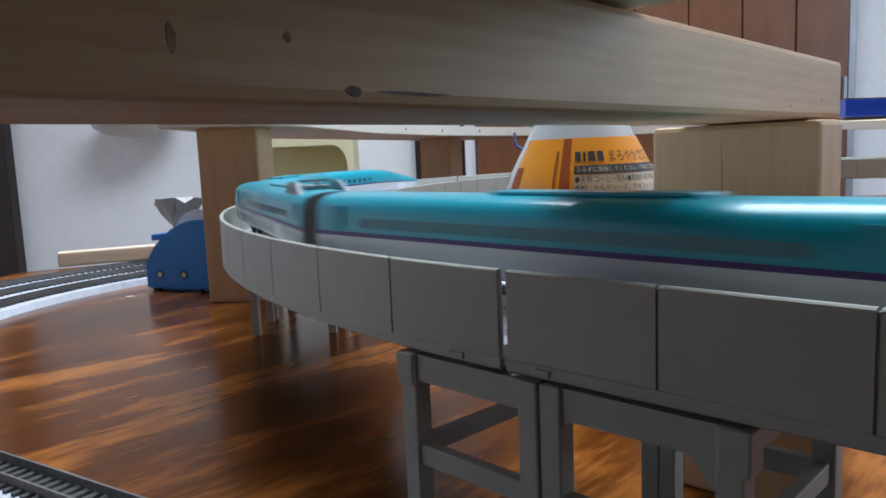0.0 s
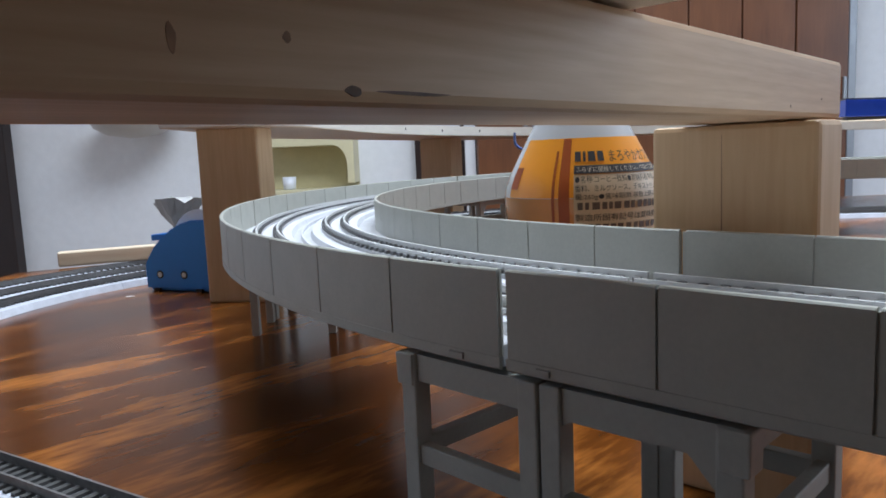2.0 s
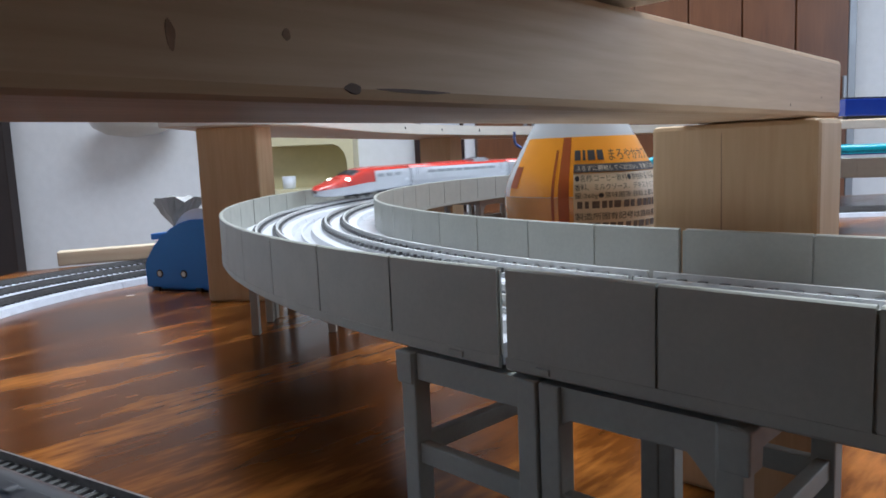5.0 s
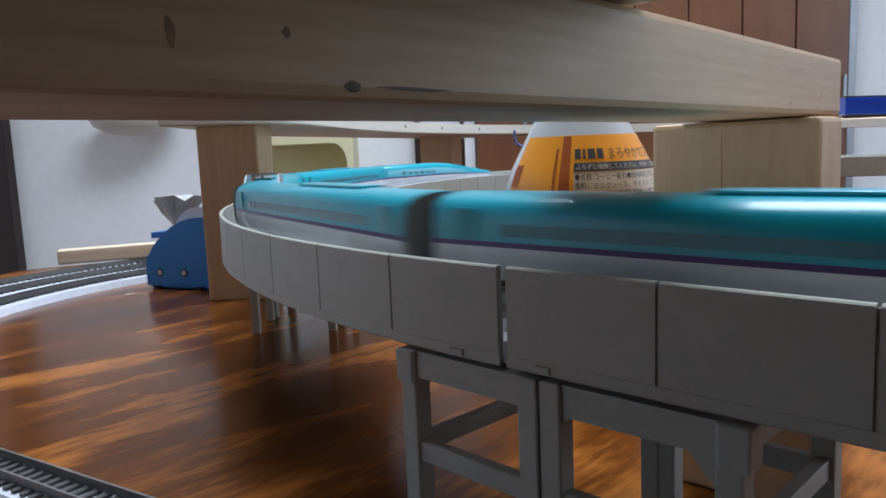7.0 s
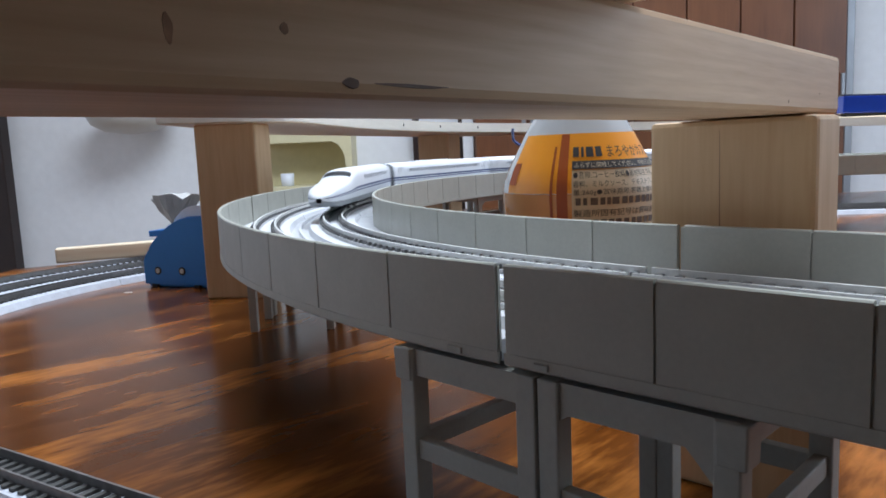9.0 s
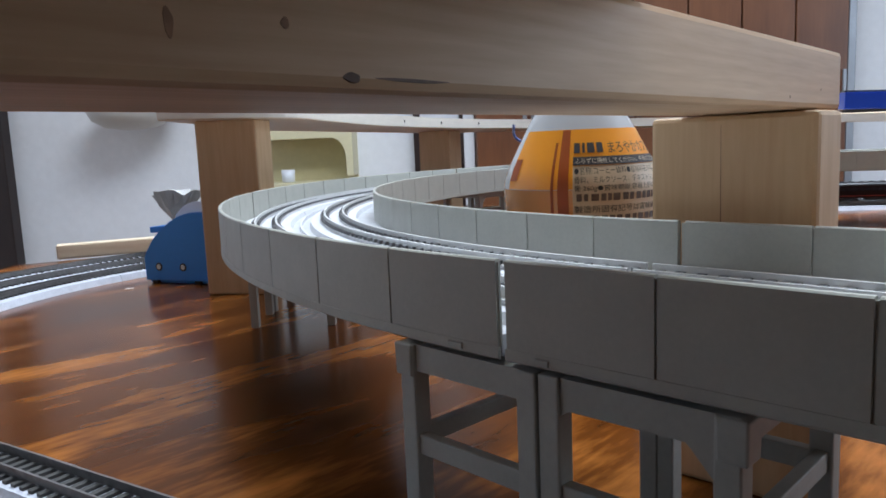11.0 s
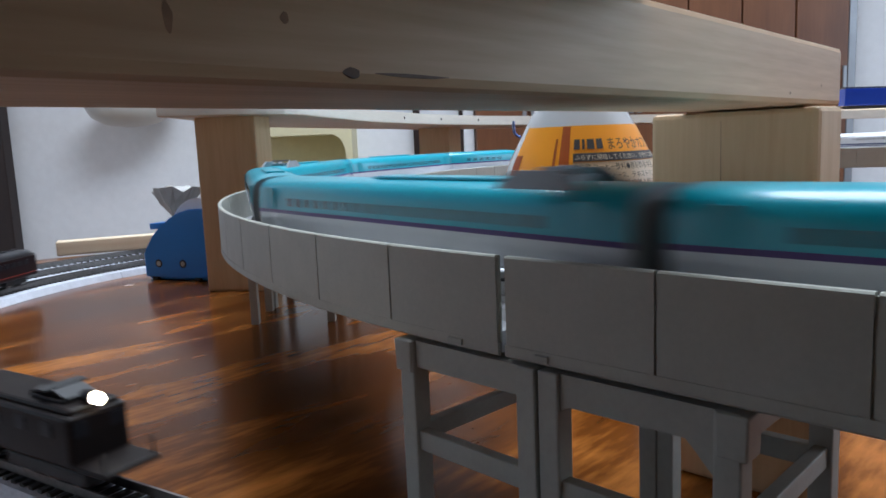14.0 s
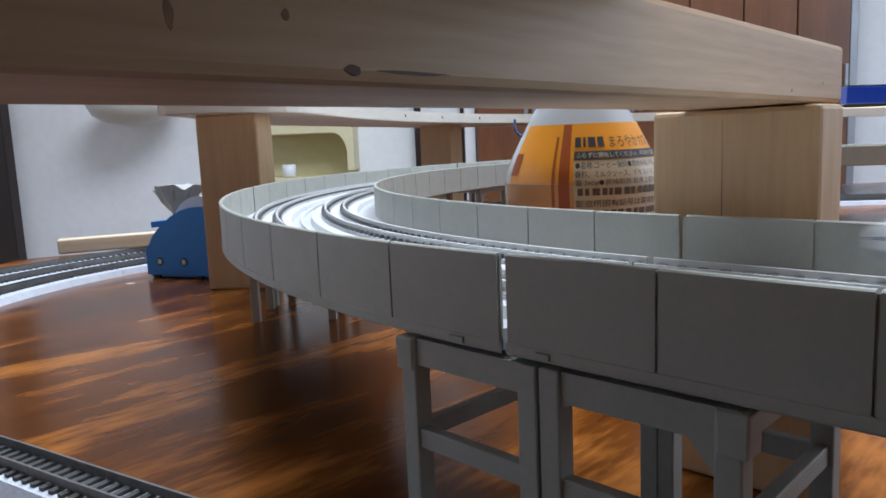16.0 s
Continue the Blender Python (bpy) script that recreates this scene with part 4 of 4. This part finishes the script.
def coach():
    car = thing("passenger_coach", "dark maroon passenger coach with a black-grey ribbed roof", "model coach", group="coaches behind the locomotive")
    L = 0.1170
    part("body", box((0, 0, 0.0135), (L, 0.0186, 0.0150), bevel=0.0008), COACH_BROWN, car)
    bm = bmesh.new()
    sec = [(0.0093, 0.0210), (0.0091, 0.0222), (0.0080, 0.0238), (0.0058, 0.0250), (0.0030, 0.0256), (0.0, 0.0258)]
    full = sec + [(-y, z) for y, z in sec[-2::-1]]
    add_loft(bm, [[(x, y * k, 0.0210 + (z - 0.0210) * m) for y, z in full] for x, k, m in ((-L / 2, 0.9, 0.55), (-L / 2 + 0.004, 0.99, 0.92), (-L / 2 + 0.010, 1, 1), (L / 2 - 0.010, 1, 1), (L / 2 - 0.004, 0.99, 0.92), (L / 2, 0.9, 0.55))])
    part("roof", bm, COACH_ROOF, car, "black-grey roof", smooth=True)
    for i in range(9):
        part("roof_vent", box((-0.046 + i * 0.0115, 0, 0.0260), (0.0050, 0.0032, 0.0011), bevel=0.0003), COACH_ROOF, car)
    part("red_line", box((0, 0, 0.0088), (L - 0.002, 0.0189, 0.0007)), RED_LINE, car)
    for i in range(14):
        for y in (-0.0094, 0.0094):
            part("window", box((-0.0462 + i * 0.0071, y, 0.0170), (0.0046, 0.0003, 0.0034)), GLASS_DARK, car)
    for x in (-L / 2 - 0.0016, L / 2 + 0.0016):
        part("gangway", box((x, 0, 0.0140), (0.0030, 0.0070, 0.0130)), DARK, car)
    part("underframe", box((0, 0, 0.0050), (0.040, 0.0120, 0.0040), bevel=0.0005), BOGIE, car)
    bogies(car, (-0.038, 0.038))
    return car


MID, END5, END7, LEN6 = 0.1553, 0.1630, 0.1760, 0.1420
W5, W7, W6 = (0.0030, 0.0026, 0.0152), (0.0030, 0.0024, 0.0172), (0.0100, 0.0026, 0.0160)
teal_front = head_car("teal express train", "teal and silver express end car with long sloping nose", END5, 0.094, E5_NOSE, E5_BANDS, E5_BANDS, 6, WINDOW_TEAL, W5, None, (0.30, 0.46))
teal_mid = middle_car("teal express train", "teal express car with violet stripe over silver", MID, E5_BANDS, 20, WINDOW_TEAL, W5)
teal_panto = middle_car("teal express train", "teal express car with grey pantograph shields", MID, E5_BANDS, 20, WINDOW_TEAL, W5, 0.050)
I = Matrix.Identity(4)
# the teal cars are a little lower than the others
for car in (teal_front, teal_mid, teal_panto):
    for me in {o.data for o in car.children_recursive}:
        me.transform(Matrix.Diagonal((1, 1, 0.95, 1)))
    for o in car.children_recursive:
        o.location.z *= 0.95
teal_cars = [teal_front, teal_mid, teal_panto, copy_thing(teal_mid, I), copy_thing(teal_panto, I), copy_thing(teal_mid, I), copy_thing(teal_front, I)]
RED_NOSE = [("skirt", TRAIN_SILVER, 0, 4), ("side", TRAIN_SILVER, 4, 8), ("hood", RED, 8, 16)]
red_front = head_car("red express train", "red and pale silver express end car with lit headlamps", LEN6, 0.072, E6_NOSE, E6_BANDS, RED_NOSE, 3, SKIRT, W6, (0.0330, 0.0076, 0.0140, 0.0017), (0.28, 0.44))
red_rear = head_car("red express train", "red and pale silver express end car coupled to teal train", LEN6, 0.072, E6_NOSE, E6_BANDS, RED_NOSE, 3, SKIRT, W6, None, (0.26, 0.46))
red_mid = middle_car("red express train", "pale silver express car with a red roof", LEN6 - 0.002, E6_BANDS, 8, SKIRT, W6, -0.030)
red_cars = [red_front, red_mid, red_rear]
white_front = head_car("white express train", "white express end car with duckbill nose", END7, 0.068, N7_NOSE, N7_BANDS, N7_BANDS, 12, WINDOW_PALE, W7, None, (0.31, 0.40))
white_mid = middle_car("white express train", "white express car with two navy stripes", MID, N7_BANDS, 26, WINDOW_PALE, W7)
white_panto = middle_car("white express train", "white express car with grey pantograph shields", MID, N7_BANDS, 26, WINDOW_PALE, W7, 0.052)
white_cars = [white_front, white_mid, white_panto, copy_thing(white_front, I)]
loco = electric_loco()
coach_a = coach()
coaches = [coach_a, copy_thing(coach_a, I), copy_thing(coach_a, I)]


def on_track(place, z, s, base, flip):
    """Pose of a car whose bogies ride at s - base/2 and s + base/2."""
    a, _ = place(s - base / 2)
    b, _ = place(s + base / 2)
    d = b - a
    c = (a + b) / 2
    return Matrix.Translation((c.x, c.y, z)) @ Matrix.Rotation(math.atan2(d.y, d.x) + (math.pi if flip else 0), 4, "Z")

# ---- behind the table: wall fittings and cupboards ----
GREY_FRAME = material("grey_steel_frame", (0.30, 0.31, 0.33), 0.4, 0.6, grain=0.1, scale=60)
# copy of the cream with the recess's shade put into the colour
CREAM_SHADED = material("olive_shaded_cream", (0.66, 0.59, 0.34), 0.6, grain=0.08, scale=40)
BASIN = material("grey_white_ceramic", (0.55, 0.54, 0.50), 0.3, grain=0.05, scale=40)
DEEP_BLUE = material("deep_blue_coach_paint", (0.008, 0.035, 0.28), 0.25, grain=0.06, scale=200, coat=0.5)

door_frame = part("door_frame", box((-1.700, 2.868, 0.35), (0.110, 0.06, 2.1), bevel=0.004), DARK_FRAME)
tagged(door_frame, "very dark brown door frame against the white wall", "door frame", kind="structure")


def cupboard(name, x0, x1, doors, mat, label):
    c = thing(name, label, "cupboard", pose((x0 + x1) / 2, 2.80, -TABLE_H))
    w = x1 - x0
    part("carcass", box((0, 0.04, 1.15), (w, 0.10, 2.3), bevel=0.003), mat, c)
    for i in range(doors):
        d = part("cupboard_door", box((-w / 2 + w * (i + 0.5) / doors, -0.020, 1.15), (w / doors - 0.006, 0.020, 2.26), bevel=0.003), mat, c)
        part("door_pull", box((-w / 2 + w * (i + 0.5) / doors + (w / doors * 0.42) * (1 if i % 2 == 0 else -1), -0.034, 0.95), (0.014, 0.010, 0.14), bevel=0.002), GREY_FRAME, d)
    return c


cupboard("cupboard", 0.145, 1.522, 7, CABINET, "tall brown wood-grain cupboard along the wall")
tagged(part("post", box((1.540, 2.83, 0.45), (0.030, 0.10, 2.3), bevel=0.003), GREY_FRAME), "grey steel post beside the cupboard", "post", kind="structure")
tagged(part("trim", box((0.1215, 2.865, 0.45), (0.040, 0.06, 2.3), bevel=0.003), WALL_WHITE), "white door trim beside the cupboard", "trim", kind="structure")
tagged(part("trim", box((0.0935, 2.872, 0.45), (0.014, 0.05, 2.3)), DARK_FRAME), "dark gap beside the white door trim", "trim", kind="structure")
tagged(part("trim", box((-0.076, 2.872, 0.45), (0.026, 0.05, 2.3)), DARK_FRAME), "dark wooden edge strip on the wall", "trim", kind="structure")

# cream wall unit with a rounded recess
unit = thing("cream_wall_unit", "cream plastic wall unit with a rounded open recess", "wall unit", pose(-0.480, 2.72, 0.030))
part("back_panel", box((0, 0.17, 0.105), (0.34, 0.02, 0.29), bevel=0.004), CREAM_SHADED, unit, "inner panel with the recess shade in its olive colour")
bm = bmesh.new()
arc = [(0.145 - 0.055 + 0.055 * math.sin(radians(a)), 0.045 + 0.075 * math.cos(radians(a))) for a in range(0, 91, 10)]
poly = [(-0.17, 0.120)] + arc + [(0.145, -0.02), (0.17, -0.02), (0.17, 0.25), (-0.17, 0.25)]
add_loft(bm, [[(x, y, z) for x, z in poly] for y in (0.0, 0.16)])
part("hood", bm, CREAM, unit)
part("shelf", box((0, 0.08, -0.046), (0.34, 0.17, 0.016), bevel=0.003), CREAM, unit)
part("name_strip", box((0.0, -0.002, 0.222), (0.10, 0.004, 0.010)), GREY_FRAME, unit)
part("bracket", box((0, 0.10, -0.315), (0.30, 0.12, 0.52), bevel=0.004), WALL_WHITE, unit, "white cupboard body below")
part("bracket_foot", box((0, 0.10, -0.63), (0.28, 0.10, 0.14), bevel=0.004), WALL_WHITE, unit)
mug = thing("mug", "small white mug on the cream shelf", "mug", pose(-0.560, 2.77, -0.0075))
part("mug_body", add_lathe(bmesh.new(), [(0.020, 0.0), (0.023, 0.002), (0.025, 0.046), (0.023, 0.046), (0.020, 0.004)], 24), WHITE_PLASTIC, mug, smooth=True)
# round wall basin
basin = part("wall_basin", add_lathe(bmesh.new(), [(0.02, -0.055), (0.09, -0.045), (0.135, -0.020), (0.152, 0.012), (0.156, 0.040), (0.148, 0.040), (0.135, 0.0)], 48), BASIN, smooth=True)
basin.matrix_world = pose(-1.110, 2.742, 0.262)
tagged(basin, "rounded grey-white ceramic basin fixed to the wall", "basin")

# blue coach parked on the upper tier
bc = thing("passenger_coach", "deep blue model coach parked on the upper tier", "model coach", pose(0.640, 1.060, tier_z(0.62) + 0.0115, 0, 1.2, -2))
part("body", box((0, 0, 0.0185), (0.130, 0.0190, 0.0240), bevel=0.0012), DEEP_BLUE, bc)
part("roof", box((0, 0, 0.0315), (0.129, 0.0160, 0.0030), bevel=0.0012), COACH_ROOF, bc)
part("underframe", box((0, 0, 0.0045), (0.120, 0.0140, 0.0045), bevel=0.0006), BOGIE, bc)
for i in range(8):
    part("window", box((-0.050 + i * 0.0143, -0.0096, 0.0225), (0.0085, 0.0004, 0.0050)), DEEP_BLUE, bc)
bogies(bc, (-0.040, 0.040))

# thin blue and white lead hanging behind the bottle
cu = bpy.data.curves.new("lead", "CURVE")
cu.dimensions, cu.bevel_depth, cu.bevel_resolution = "3D", 0.0011, 2
sp = cu.splines.new("NURBS")
pts = [(0.062, 0.60, 0.1145), (0.061, 0.60, 0.106), (0.066, 0.60, 0.1015), (0.074, 0.60, 0.0985), (0.082, 0.60, 0.090), (0.086, 0.60, 0.06), (0.088, 0.60, 0.0012), (0.12, 0.62, 0.0012)]
sp.points.add(len(pts) - 1)
for q, c in zip(sp.points, pts):
    q.co = (*c, 1)
sp.use_endpoint_u, sp.order_u = True, 3
lead = new("power_lead", cu)
cu.materials.append(material("blue_white_lead", (0.35, 0.45, 0.65), 0.4, second=(0.05, 0.12, 0.4), scale=400))
tagged(lead, "thin blue and white electric lead behind the bottle", "cable")
# crumbs on the table
CRUMB = material("pale_scrap", (0.6, 0.6, 0.58), 0.6)
bm = bmesh.new()
bmesh.ops.create_icosphere(bm, subdivisions=1, radius=0.0022, matrix=Matrix.Diagonal((1.8, 0.8, 0.25, 1)))
scrap = part("paper_scrap", bm, CRUMB)
scrap.matrix_world = pose(-0.2440, 0.5660, 0.0005, 0, 0, 20)
tagged(scrap, "tiny pale paper scrap on the table", "scrap")


def motions():
    """All trains run at even speed along their lines."""
    times = [i * 0.1 for i in range(161)]
    # red and teal sets coupled on the outer viaduct track; the joint of the two passes s = -0.031 at 13.4 s
    v = lap(TRACK_OUTER) / 7.165

    def outer(s):
        return on_oval(TRACK_OUTER, s)

    def inner(s):
        return on_oval(TRACK_INNER, s)
    marks = ((0, -0.003), (1, -0.008), (6.3, -0.008), (7.5, -0.002), (8.2, -0.008), (12, 0.0), (14.1, 0.001), (14.5, -0.006), (15.2, -0.012), (16.1, -0.012))

    def drift(t):
        """Small unevenness of the run, in metres."""
        for (t0, a), (t1, b) in zip(marks, marks[1:]):
            if t <= t1:
                f = (t - t0) / (t1 - t0)
                return a + (b - a) * f * f * (3 - 2 * f)
        return marks[-1][1]
    front = LEN6 * 3 - 0.002
    offs, run = [], front
    for car, ln in zip(red_cars, (LEN6, LEN6 - 0.002, LEN6)):
        offs.append((car, run - ln / 2, car is red_cars[2]))
        run -= ln
    run = 0.0
    for car, ln in zip(teal_cars, (END5, MID, MID, MID, MID, MID, END5)):
        offs.append((car, run - ln / 2, car is teal_cars[6]))
        run -= ln
    for car, o, flip in offs:
        walk(car, [(t, on_track(outer, RAIL_TOP, v * (t - 13.4) - 0.031 + drift(t) + o, 0.108, flip)) for t in times])
    # white set on the inner viaduct track
    v7, run = lap(TRACK_INNER) / 5.738, 0.0
    for k, (car, ln) in enumerate(zip(white_cars, (END7, MID, MID, END7))):
        walk(car, [(t, on_track(inner, RAIL_TOP, v7 * (t - WHITE_T) + WHITE_S + run - ln / 2, 0.108, k in (2, 3))) for t in times])
        run -= ln
    # locomotive and coaches: outer floor track on the first pass, inner on the second
    def line(s):
        k = min(1.0, max(0.0, (s + FLOOR_LAP - 1.6) / 0.9))
        k = k * k * (3 - 2 * k)
        return on_loop(s, TRACK_GAP * (1 - k))

    def head(t):
        """Distance of the locomotive's front, 0 where the far curve begins on the second pass."""
        a, b = 0.2061 + 0.355 * (4.5 - 2.7) - FLOOR_LAP, 0.2150 + 0.42 * (12.0 - 12.7)
        if t < 4.5:
            return a + 0.355 * (t - 4.5) + 0.125 * max(0.0, 2.2 - t) ** 2
        if t > 12.0:
            return b + 0.42 * (t - 12.0) + 0.018 * max(0.0, t - 14.4)
        return a + (b - a) * (t - 4.5) / 7.5
    run = 0.0
    for car, ln in zip([loco] + coaches, (0.1150, 0.1215, 0.1215, 0.1215)):
        rows = []
        for t in times:
            k = 0.868 + 0.132 * min(1.0, max(0.0, t - 4.5))
            rows.append((t, on_track(line, FLOOR_RAIL, head(t) + k * (run - ln / 2), 0.074 * k, False)))
        walk(car, rows)
        run -= ln


WHITE_T, WHITE_S = 3.5, -0.052
motions()
